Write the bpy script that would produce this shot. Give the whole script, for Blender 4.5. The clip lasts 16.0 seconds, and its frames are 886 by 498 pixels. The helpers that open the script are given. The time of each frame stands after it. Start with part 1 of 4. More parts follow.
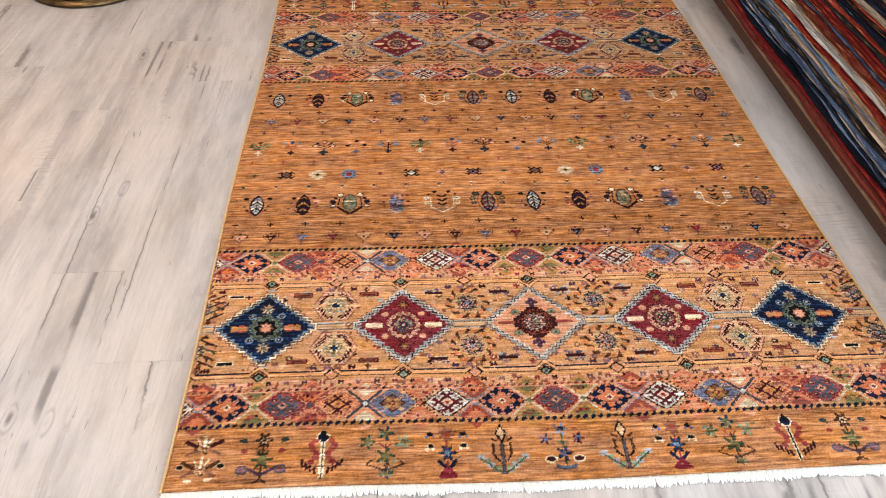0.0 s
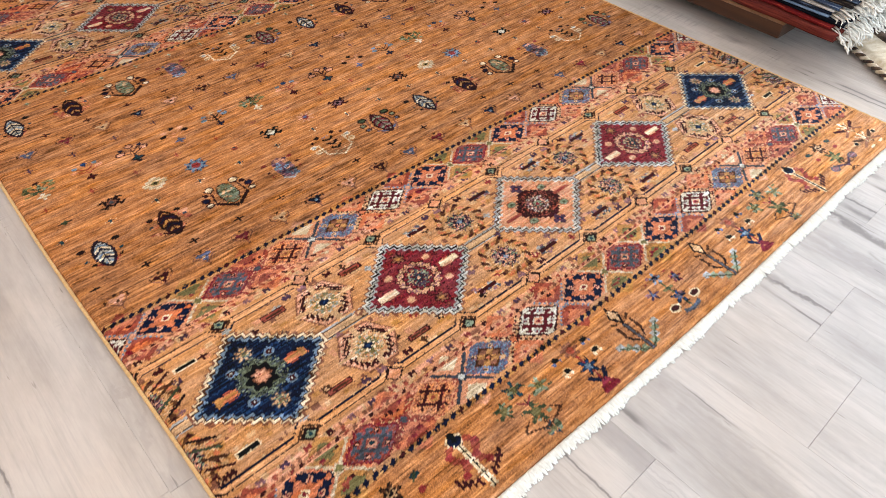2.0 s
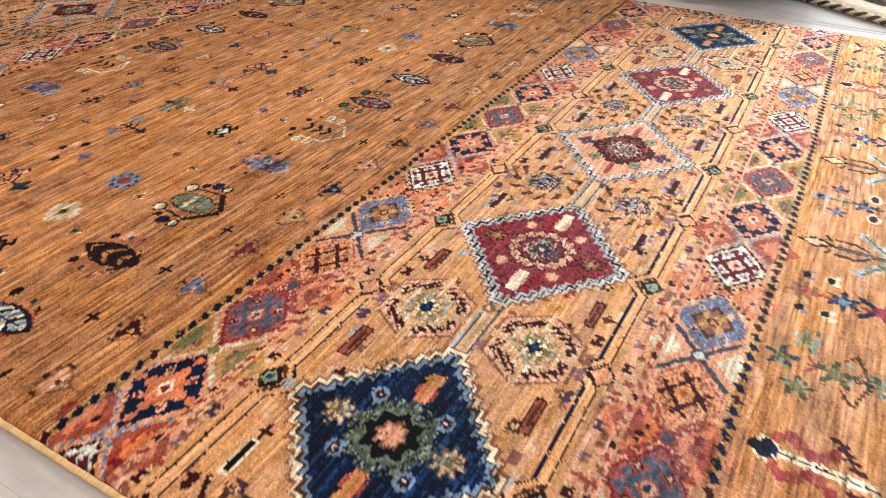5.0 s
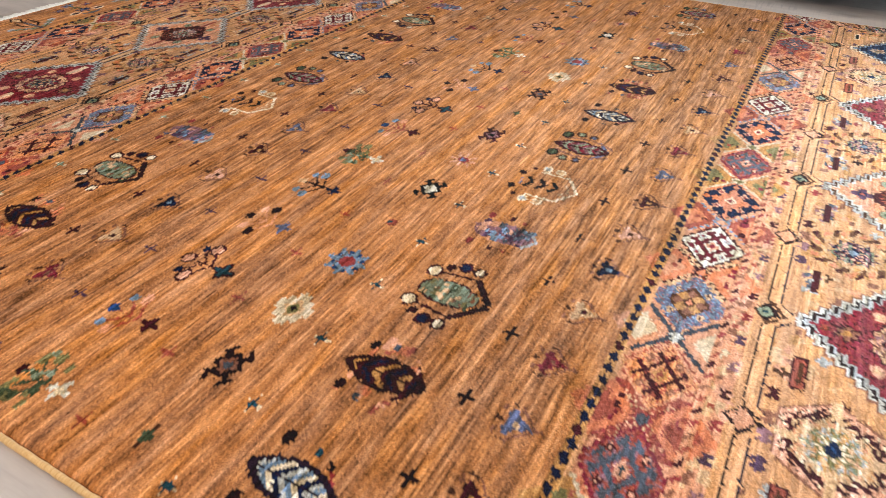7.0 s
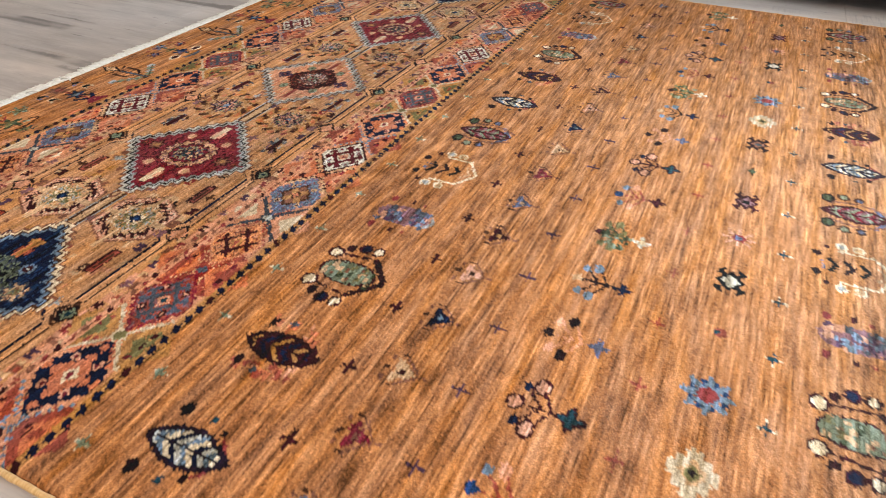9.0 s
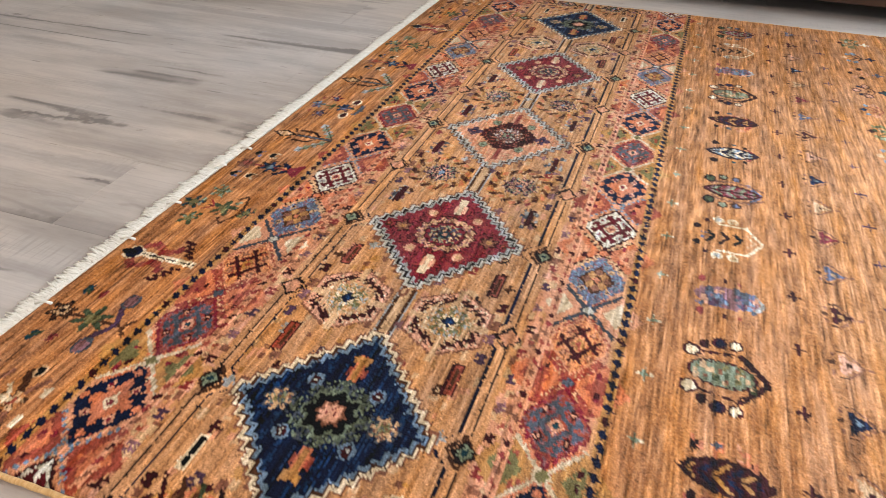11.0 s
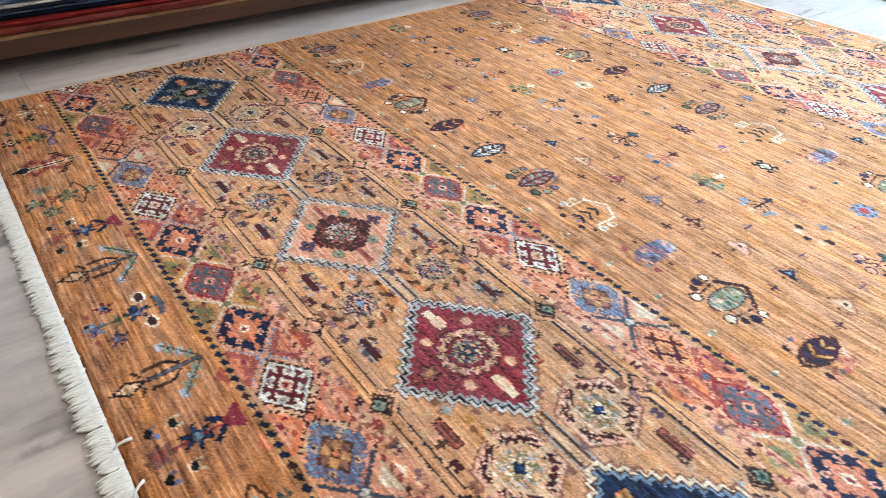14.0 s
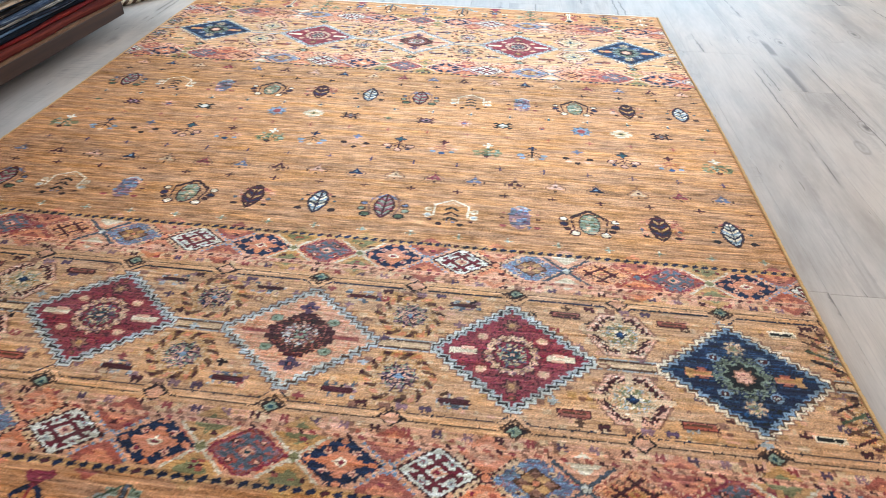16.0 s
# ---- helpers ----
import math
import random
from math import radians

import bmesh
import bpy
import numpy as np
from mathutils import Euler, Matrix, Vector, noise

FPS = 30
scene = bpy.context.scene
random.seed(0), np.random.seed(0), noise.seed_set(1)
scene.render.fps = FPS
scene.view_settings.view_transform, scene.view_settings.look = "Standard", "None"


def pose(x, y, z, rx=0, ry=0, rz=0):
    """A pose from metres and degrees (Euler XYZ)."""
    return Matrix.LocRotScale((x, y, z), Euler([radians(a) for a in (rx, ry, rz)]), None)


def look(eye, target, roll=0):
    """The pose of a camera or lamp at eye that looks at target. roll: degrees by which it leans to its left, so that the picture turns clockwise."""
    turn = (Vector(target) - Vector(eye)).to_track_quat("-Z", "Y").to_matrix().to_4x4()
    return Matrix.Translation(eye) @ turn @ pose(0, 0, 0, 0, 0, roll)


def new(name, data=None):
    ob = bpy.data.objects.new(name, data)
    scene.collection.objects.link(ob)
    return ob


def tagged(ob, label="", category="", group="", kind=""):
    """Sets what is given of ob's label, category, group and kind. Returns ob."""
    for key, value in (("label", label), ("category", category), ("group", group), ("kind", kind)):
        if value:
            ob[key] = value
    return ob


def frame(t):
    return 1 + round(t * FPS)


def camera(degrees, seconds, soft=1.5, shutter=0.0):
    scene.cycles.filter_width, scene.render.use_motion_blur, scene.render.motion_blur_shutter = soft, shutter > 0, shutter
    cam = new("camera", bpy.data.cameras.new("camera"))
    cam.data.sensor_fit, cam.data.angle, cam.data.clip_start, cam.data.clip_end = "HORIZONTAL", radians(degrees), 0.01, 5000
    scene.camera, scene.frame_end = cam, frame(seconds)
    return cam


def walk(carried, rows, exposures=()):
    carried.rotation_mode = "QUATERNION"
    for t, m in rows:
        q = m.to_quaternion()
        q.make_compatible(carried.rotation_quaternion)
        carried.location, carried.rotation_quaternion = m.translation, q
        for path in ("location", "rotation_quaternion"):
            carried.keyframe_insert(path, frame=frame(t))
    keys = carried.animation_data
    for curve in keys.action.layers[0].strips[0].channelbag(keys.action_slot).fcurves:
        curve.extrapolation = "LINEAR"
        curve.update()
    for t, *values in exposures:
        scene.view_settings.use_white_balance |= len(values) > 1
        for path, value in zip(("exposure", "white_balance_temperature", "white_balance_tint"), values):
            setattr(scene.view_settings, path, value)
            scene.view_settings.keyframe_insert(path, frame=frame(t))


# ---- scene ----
cam = camera(68.3, 16.0, 0.5)
PATH = [
    (0, (0.547, -0.562, 1.319), (0.615, 0.811, -0.133), 0.7),
    (0.5, (0.437, -0.515, 1.247), (0.635, 0.847, -0.203), 0.7),
    (1, (0.29, -0.419, 1.144), (0.726, 0.885, -0.309), 1.0),
    (1.5, (0.139, -0.319, 1.056), (0.836, 0.87, -0.393), 1.0),
    (2, (-0.013, -0.225, 0.95), (0.905, 0.808, -0.495), 1.0),
    (2.5, (-0.116, -0.157, 0.808), (0.967, 0.754, -0.605), 1.0),
    (3, (-0.143, -0.095, 0.689), (1.061, 0.814, -0.624), 1.3),
    (3.2, (-0.145, -0.07, 0.645), (1.092, 0.832, -0.642), 1.3),
    (5.3, (-0.148, 0.256, 0.496), (1.258, 1.047, -0.687), 1.4),
    (5.5, (-0.143, 0.299, 0.493), (1.259, 1.085, -0.698), 1.3),
    (6, (-0.131, 0.4, 0.49), (1.273, 1.181, -0.7), 1.4),
    (6.5, (-0.134, 0.499, 0.477), (1.269, 1.285, -0.712), 1.3),
    (7, (-0.148, 0.611, 0.478), (1.262, 1.393, -0.706), 1.2),
    (7.5, (-0.148, 0.715, 0.489), (1.278, 1.461, -0.697), 1.2),
    (8, (-0.15, 0.814, 0.502), (1.275, 1.553, -0.691), 1.1),
    (8.5, (-0.155, 0.937, 0.497), (1.275, 1.655, -0.703), 1.3),
    (9, (-0.163, 1.059, 0.496), (1.289, 1.739, -0.699), 1.0),
    (9.5, (-0.168, 1.181, 0.51), (1.301, 1.84, -0.678), 0.8),
    (10, (-0.189, 1.304, 0.519), (1.274, 1.958, -0.677), 0.8),
    (10.2, (-0.199, 1.348, 0.524), (1.272, 1.992, -0.669), 0.7),
    (12.3, (-0.267, 1.89, 0.556), (1.347, 1.973, -0.623), 1.8),
    (12.5, (-0.265, 1.942, 0.546), (1.358, 1.91, -0.621), 1.6),
    (13, (-0.172, 2.055, 0.57), (1.408, 1.698, -0.604), 1.4),
    (13.5, (-0.082, 2.139, 0.62), (1.353, 1.449, -0.589), 1.6),
    (14, (0.021, 2.197, 0.629), (1.279, 1.205, -0.568), 1.8),
    (14.5, (0.137, 2.314, 0.646), (1.164, 1.08, -0.547), 1.5),
    (15, (0.269, 2.394, 0.666), (1.011, 0.968, -0.524), 1.6),
    (15.5, (0.417, 2.439, 0.683), (0.852, 0.89, -0.505), 1.6),
    (16, (0.509, 2.502, 0.721), (0.677, 0.899, -0.463), 1.3),
]
EXPOSURES = [(0, 0.14, 6450, 12), (3, 0.06, 6450, 11), (7, 0.12, 6450, 10), (10, 0.18, 6450, 9), (12.5, 0.22, 6050, 9), (13.5, 0.16, 5850, 8), (14.5, 0.14, 5850, 7), (16, -0.16, 5900, 5)]
walk(cam, [(t, look(e, g, r)) for t, e, g, r in PATH], EXPOSURES)

# ---- world and lights ----
world = bpy.data.worlds.new("world")
scene.world = world
world.use_nodes = True
wn = world.node_tree.nodes
sky = wn.new("ShaderNodeTexSky")
sky.sky_type, sky.sun_disc, sky.sun_elevation, sky.sun_rotation = "NISHITA", False, radians(35), radians(200)
world.node_tree.links.new(sky.outputs["Color"], wn["Background"].inputs["Color"])
wn["Background"].inputs["Strength"].default_value = 0.1


def area_lamp(name, eye, target, sx, sy, watts, colour):
    data = bpy.data.lights.new(name, "AREA")
    data.shape, data.size, data.size_y, data.energy, data.color = "RECTANGLE", sx, sy, watts, colour
    ob = new(name, data)
    ob.matrix_world = look(eye, target)
    return ob


WIN = (-2.0, 2.6, 0.12, 2.45)          # shop window in the south wall: x0, x1, z0, z1
area_lamp("window_daylight", ((WIN[0] + WIN[1]) / 2, -3.56, 1.28), ((WIN[0] + WIN[1]) / 2, 0, 1.28), 4.5, 2.3, 155, (0.62, 0.82, 1.0))
# broad unseen fill added overhead; the room has no fixture for it
area_lamp("overhead_fill", (0.9, 0.4, 2.80), (0.9, 0.4, 0), 5.0, 6.0, 58, (1.0, 0.97, 0.94))
WIN2 = (-2.8, 1.2, 0.7, 2.5)           # window in the east wall: y0, y1, z0, z1
area_lamp("east_window_daylight", (4.26, -0.8, 1.6), (0, -0.8, 1.6), 3.9, 1.75, 165, (0.80, 0.91, 1.0))
# unseen warm fill, added to brighten and warm the west side
area_lamp("warm_side_fill", (-2.3, 1.0, 2.78), (-2.3, 1.0, 0), 0.8, 0.8, 58, (1.0, 0.76, 0.56))


# ---- helpers for materials and meshes ----
def lin(h):
    """Linear colour from a hex colour."""
    out = []
    for k in (0, 2, 4):
        c = int(h[k:k + 2], 16) / 255
        out.append(c / 12.92 if c <= 0.04045 else ((c + 0.055) / 1.055) ** 2.4)
    return tuple(out)


class Mat:
    """A node material with short calls."""

    def __init__(self, name, rough=0.8, metal=0.0, spec=0.4):
        self.m = bpy.data.materials.new(name)
        self.m.use_nodes = True
        self.t = self.m.node_tree
        self.b = self.t.nodes["Principled BSDF"]
        self.b.inputs["Roughness"].default_value = rough
        self.b.inputs["Metallic"].default_value = metal
        self.b.inputs["Specular IOR Level"].default_value = spec

    def n(self, kind, **ins):
        node = self.t.nodes.new(kind)
        for k, v in ins.items():
            self.put(node.inputs[k.replace("_", " ")], v)
        return node

    def put(self, socket, v):
        if isinstance(v, bpy.types.NodeSocket):
            self.t.links.new(v, socket)
        else:
            socket.default_value = v

    def noise(self, vec, scale, detail=3.0, rough=0.55):
        nd = self.n("ShaderNodeTexNoise", Scale=scale, Detail=detail, Roughness=rough)
        self.put(nd.inputs["Vector"], vec)
        return nd.outputs["Fac"]

    def ramp(self, fac, stops):
        nd = self.n("ShaderNodeValToRGB")
        self.put(nd.inputs["Fac"], fac)
        el = nd.color_ramp.elements
        while len(el) < len(stops):
            el.new(0.5)
        for e, (p, c) in zip(el, stops):
            e.position = p
            e.color = (*c, 1) if len(c) == 3 else c
        return nd.outputs["Color"]

    def grey(self, fac, a, b, lo=0.0, hi=1.0):
        nd = self.n("ShaderNodeMapRange")
        for k, v in zip(("From Min", "From Max", "To Min", "To Max"), (a, b, lo, hi)):
            nd.inputs[k].default_value = v
        self.put(nd.inputs["Value"], fac)
        return nd.outputs["Result"]

    def mix(self, fac, a, b, mode="MIX"):
        nd = self.t.nodes.new("ShaderNodeMix")
        nd.data_type, nd.blend_type = "RGBA", mode
        for k, v in ((0, fac), (6, a), (7, b)):
            if isinstance(v, tuple) and len(v) == 3:
                v = (*v, 1)
            self.put(nd.inputs[k], v)
        return nd.outputs[2]

    def math(self, op, a, b=0.0):
        nd = self.t.nodes.new("ShaderNodeMath")
        nd.operation = op
        self.put(nd.inputs[0], a)
        self.put(nd.inputs[1], b)
        return nd.outputs[0]

    def coords(self, scale=(1, 1, 1), shift=False):
        tc = self.t.nodes.new("ShaderNodeTexCoord")
        vec = tc.outputs["Object"]
        if shift:
            oi = self.t.nodes.new("ShaderNodeObjectInfo")
            add = self.t.nodes.new("ShaderNodeVectorMath")
            add.operation = "MULTIPLY_ADD"
            self.put(add.inputs[0], oi.outputs["Random"])
            add.inputs[1].default_value = (37.0, 91.0, 13.0)
            self.put(add.inputs[2], vec)
            vec = add.outputs[0]
        mp = self.t.nodes.new("ShaderNodeMapping")
        mp.inputs["Scale"].default_value = scale
        self.put(mp.inputs["Vector"], vec)
        return mp.outputs["Vector"]

    def random(self):
        return self.t.nodes.new("ShaderNodeObjectInfo").outputs["Random"]

    def bump(self, height, strength, dist):
        nd = self.n("ShaderNodeBump", Strength=strength, Distance=dist)
        self.put(nd.inputs["Height"], height)
        self.put(self.b.inputs["Normal"], nd.outputs["Normal"])

    def colour(self, c):
        self.put(self.b.inputs["Base Color"], (*c, 1) if isinstance(c, tuple) and len(c) == 3 else c)
        return self


def mesh_of(name, verts, faces, mat, smooth=True):
    me = bpy.data.meshes.new(name)
    me.from_pydata(verts, [], faces)
    me.materials.append(mat)
    if smooth:
        me.polygons.foreach_set("use_smooth", [True] * len(me.polygons))
    me.update()
    return me


def bm_mesh(name, bm, mat, smooth=False):
    me = bpy.data.meshes.new(name)
    bmesh.ops.recalc_face_normals(bm, faces=bm.faces)
    bm.to_mesh(me)
    bm.free()
    me.materials.append(mat)
    if smooth:
        me.polygons.foreach_set("use_smooth", [True] * len(me.polygons))
    return me


def child(name, me, parent, label=""):
    ob = new(name, me)
    ob.parent = parent
    return tagged(ob, label) if label else ob


def box_bm(x0, x1, y0, y1, z0, z1, bevel=0.0, bm=None):
    bm = bm or bmesh.new()
    r = bmesh.ops.create_cube(bm, size=1.0, matrix=Matrix.LocRotScale(((x0 + x1) / 2, (y0 + y1) / 2, (z0 + z1) / 2), None, (x1 - x0, y1 - y0, z1 - z0)))
    if bevel:
        edges = {e for v in r["verts"] for e in v.link_edges}
        bmesh.ops.bevel(bm, geom=list(edges), offset=bevel, segments=2, profile=0.5, affect="EDGES")
    return bm


# ---- materials ----
def wood_plank():
    """Printed rustic oak: cream and grey drifts, grey heart streaks with fine rings, long broken cracks, small knots, saw marks."""
    m = Mat("grey_oak_vinyl", 0.42, 0, 0.24)
    place = m.t.nodes.new("ShaderNodeNewGeometry").outputs["Position"]
    wide = m.t.nodes.new("ShaderNodeMapping")
    wide.inputs["Scale"].default_value = (6.5, 1.3, 1.0)
    m.put(wide.inputs["Vector"], place)
    blotch = m.noise(wide.outputs["Vector"], 1.2, 6, 0.66)
    col = m.ramp(blotch, [(0.25, lin("968f8a")), (0.42, lin("b2aca8")), (0.58, lin("c8c2be")), (0.78, lin("b0a8a3"))])
    tint = m.ramp(m.noise(place, 1.3, 3), [(0.35, lin("f3e5d8")), (0.65, lin("ece8e6"))])
    col = m.mix(0.9, col, tint, "MULTIPLY")
    jag = m.noise(m.coords((30.0, 30.0, 30.0), True), 1.0, 4, 0.65)

    def warped(scale, push):
        v = m.n("ShaderNodeVectorMath")
        v.operation = "MULTIPLY_ADD"
        m.put(v.inputs[0], jag)
        v.inputs[1].default_value = (push, push, 0.0)
        m.put(v.inputs[2], m.coords(scale, True))
        return v.outputs[0]

    heart = m.noise(warped((11.0, 0.9, 11.0), 0.25), 1.0, 4, 0.6)
    streak = m.grey(heart, 0.55, 0.66)
    col = m.mix(m.math("MULTIPLY", streak, 0.40), col, lin("7d7471"))
    ring = m.math("SINE", m.math("MULTIPLY", m.noise(warped((9.0, 0.7, 9.0), 0.10), 1.0, 1, 0.3), 170.0))
    fade = m.noise(m.coords((7.0, 1.5, 7.0), True), 1.0, 3, 0.6)
    col = m.mix(m.math("MULTIPLY", m.grey(ring, 0.2, 0.9, 0, 0.16), m.grey(fade, 0.54, 0.66)), col, lin("655c59"))
    fine = m.noise(m.coords((220.0, 6.0, 220.0), True), 1.0, 3, 0.6)
    col = m.mix(m.grey(fine, 0.5, 0.8, 0.0, 0.30), col, lin("8a827d"))
    saw = m.noise(m.coords((14.0, 170.0, 14.0), True), 1.0, 2, 0.5)
    col = m.mix(m.math("MULTIPLY", m.grey(saw, 0.52, 0.62, 0, 0.36), m.grey(fade, 0.42, 0.34)), col, lin("8a8380"))
    lane = m.noise(warped((6.0, 0.22, 6.0), 0.07), 1.0, 2, 0.5)
    gap = m.math("ABSOLUTE", m.math("SUBTRACT", lane, 0.5))
    broken = m.noise(m.coords((4.0, 2.6, 4.0), True), 1.0, 3, 0.6)
    crack = m.math("MULTIPLY", m.grey(gap, 0.003, 0.012, 1.0, 0.0), m.grey(broken, 0.48, 0.55))
    col = m.mix(m.math("MULTIPLY", crack, 0.62), col, lin("4a4340"))
    halo = m.math("MULTIPLY", m.grey(gap, 0.0, 0.035, 1.0, 0.0), m.grey(broken, 0.46, 0.60))
    col = m.mix(m.math("MULTIPLY", halo, 0.28), col, lin("756c69"))
    fleck = m.noise(m.coords((95.0, 11.0, 95.0), True), 1.0, 2, 0.5)
    col = m.mix(m.grey(fleck, 0.72, 0.76, 0, 0.45), col, lin("544c49"))
    vor = m.n("ShaderNodeTexVoronoi", Scale=1.0)
    m.put(vor.inputs["Vector"], warped((6.5, 2.6, 6.5), 0.05))
    knot = m.math("MULTIPLY", m.grey(vor.outputs["Distance"], 0.02, 0.065, 1.0, 0.0), m.grey(heart, 0.47, 0.52))
    col = m.mix(m.math("MULTIPLY", knot, 0.75), col, lin("463f3c"))
    eye = m.math("MULTIPLY", m.grey(m.math("ABSOLUTE", m.math("SUBTRACT", vor.outputs["Distance"], 0.10)), 0.0, 0.022, 1.0, 0.0), m.grey(heart, 0.47, 0.52))
    col = m.mix(m.math("MULTIPLY", eye, 0.35), col, lin("6b625f"))
    tone = m.grey(m.random(), 0, 1, 0.985, 1.015)
    hs = m.n("ShaderNodeHueSaturation", Value=tone, Color=col)
    m.colour(hs.outputs["Color"])
    m.put(m.b.inputs["Roughness"], m.grey(blotch, 0.3, 0.7, 0.40, 0.54))
    m.bump(m.math("ADD", m.math("MULTIPLY", crack, -1.2), m.math("MULTIPLY", fine, 0.5)), 0.25, 0.0006)
    return m.m


def plaster(name, c):
    m = Mat(name, 0.9, 0, 0.2)
    v = m.coords()
    m.colour(m.mix(m.grey(m.noise(v, 2.0, 4), 0.3, 0.7, 0.0, 0.25), lin(c), tuple(k * 0.85 for k in lin(c))))
    m.bump(m.noise(v, 180.0, 3), 0.2, 0.001)
    return m.m


NAP = (-0.12, -0.40, 0.0)             # the pile leans towards the shop window


def rug_pile():
    """Hand-knotted wool: the dye of every knot sits in the mesh; fibre grain, the lean of the nap (tilted normals) and
    the satin of combed wool (a lightened gloss layer) come here.
    """
    m = Mat("knotted_wool_pile", 0.9, 0, 0.06)
    at = m.t.nodes.new("ShaderNodeAttribute")
    at.attribute_name = "dye"
    v = m.coords()
    fleck = m.noise(v, 650.0, 2, 0.7)
    patch = m.noise(m.coords((6.0, 40.0, 6.0)), 1.0, 4, 0.6)
    hs = m.n("ShaderNodeHueSaturation", Saturation=m.grey(patch, 0.3, 0.7, 0.88, 1.02), Value=m.math("MULTIPLY", m.grey(fleck, 0.28, 0.72, 0.62, 1.38), m.grey(patch, 0.3, 0.7, 0.88, 1.12)), Color=at.outputs["Color"])
    m.colour(hs.outputs["Color"])
    m.bump(m.noise(v, 520.0, 3, 0.7), 0.65, 0.0020)
    lean = m.n("ShaderNodeVectorMath")
    lean.operation = "ADD"
    m.put(lean.inputs[0], m.b.inputs["Normal"].links[0].from_socket)
    lean.inputs[1].default_value = NAP
    nap = m.n("ShaderNodeVectorMath")
    nap.operation = "NORMALIZE"
    m.put(nap.inputs[0], lean.outputs[0])
    m.put(m.b.inputs["Normal"], nap.outputs[0])
    # pale sheen is put in as gloss of lightened dye, stronger at low angles
    lightened_dye = m.n("ShaderNodeGamma", Color=hs.outputs["Color"], Gamma=0.66)
    pale = m.mix(0.05, m.mix(1.0, lightened_dye.outputs["Color"], (1.30, 1.30, 1.30), "MULTIPLY"), (0.50, 0.45, 0.42))
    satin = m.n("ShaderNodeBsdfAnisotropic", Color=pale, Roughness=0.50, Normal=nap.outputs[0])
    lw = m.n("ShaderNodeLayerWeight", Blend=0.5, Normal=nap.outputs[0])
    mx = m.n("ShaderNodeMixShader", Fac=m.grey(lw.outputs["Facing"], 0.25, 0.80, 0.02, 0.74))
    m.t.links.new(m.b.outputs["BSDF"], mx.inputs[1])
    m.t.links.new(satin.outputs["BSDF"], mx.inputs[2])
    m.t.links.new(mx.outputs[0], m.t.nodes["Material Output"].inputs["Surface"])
    return m.m


def wool(name, a, b, scale=(90, 90, 90), rough=0.9, bump=0.6):
    m = Mat(name, rough, 0, 0.15)
    v = m.coords(scale, True)
    f = m.noise(v, 1.0, 4, 0.65)
    m.colour(m.mix(m.grey(f, 0.35, 0.65), lin(a), lin(b)))
    m.b.inputs["Sheen Weight"].default_value = 0.15
    m.bump(m.noise(m.coords((500, 500, 500), True), 1.0, 3, 0.7), bump, 0.002)
    return m.m


def edge_wool(name, a, b, c):
    """The cut side of a rug in the pile: lengthwise weft lines and knots of other colours."""
    m = Mat(name, 0.92, 0, 0.12)
    lines = m.noise(m.coords((60, 3.0, 260), True), 1.0, 3, 0.6)
    spots = m.noise(m.coords((120, 16, 420), True), 1.0, 3, 0.6)
    col = m.mix(m.grey(lines, 0.38, 0.62), lin(a), lin(b))
    col = m.mix(m.grey(spots, 0.55, 0.66, 0, 0.75), col, lin(c))
    deep = m.n("ShaderNodeGamma", Color=col, Gamma=1.3)
    m.colour(m.mix(1.0, deep.outputs["Color"], (1.15, 1.12, 1.12), "MULTIPLY"))
    m.bump(m.math("ADD", lines, m.noise(m.coords((420, 160, 420), True), 1.0, 3)), 0.7, 0.003)
    return m.m


PLANK = wood_plank()
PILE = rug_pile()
FRINGE = wool("white_cotton_fringe", "e9e5dc", "cfc8bc", (240, 60, 240), 0.9, 0.5)
SELVEDGE = wool("gold_wool_selvedge", "d8b07a", "c0935a", (40, 420, 40), 0.85, 0.8)
WALL = plaster("white_wall_paint", "d9d5ce")
# dark taupe for the unseen north wall, to dim what the pile reflects
WALL_DIM = plaster("dimmed_unseen_wall", "5c5048")
CEIL = plaster("white_ceiling_paint", "e6e3de")
SUB = plaster("screed", "6d6964")

# ---- the knotted pattern ----
K = 0.0022
RX0, RW, RY0, RY1 = -0.004, 1.705, 0.012, 2.203
NX, NY = int(RW / K), int((RY1 - RY0) / K)
XS = RX0 + (np.arange(NX) + 0.5) * (RW / NX)
YS = RY0 + (np.arange(NY) + 0.5) * ((RY1 - RY0) / NY)
DYE = np.zeros((NY, NX, 3))
REG = np.zeros((NY, NX), int)
REGS = []
rng = np.random.default_rng(11)

C = {k: np.array(lin(h)) for k, h in dict(
    field="b47b47", band="c08d5e", tan="c49e76", peach="c68c68", orange="c2754a", rust="984c36", red="8c3631", crimson="7e2230", maroon="45171c",
    choc="2c1113", brown="54341f", navy="12233a", ink="150d14", blue="223f60", sky="768593", pale="a09d98", grey="55585f", peri="616478", purple="553c4c",
    mauve="8a6264", green="4b523a", olive="7a7048", sage="858a72", teal="27454c", cream="d6bf9f", white="c9bfae", pink="cc9678", gold="b08046", dusk="885a42", ash="b9b2a6", apricot="cb8a58").items()}


def win(cx, cy, rx, ry):
    i0, i1 = np.searchsorted(XS, (cx - rx, cx + rx))
    j0, j1 = np.searchsorted(YS, (cy - ry, cy + ry))
    return (slice(j0, j1), slice(i0, i1)), XS[None, i0:i1] - cx + 0 * YS[j0:j1, None], YS[j0:j1, None] - cy + 0 * XS[None, i0:i1]


def put(sl, mask, col):
    DYE[sl][mask] = C[col] if isinstance(col, str) else col


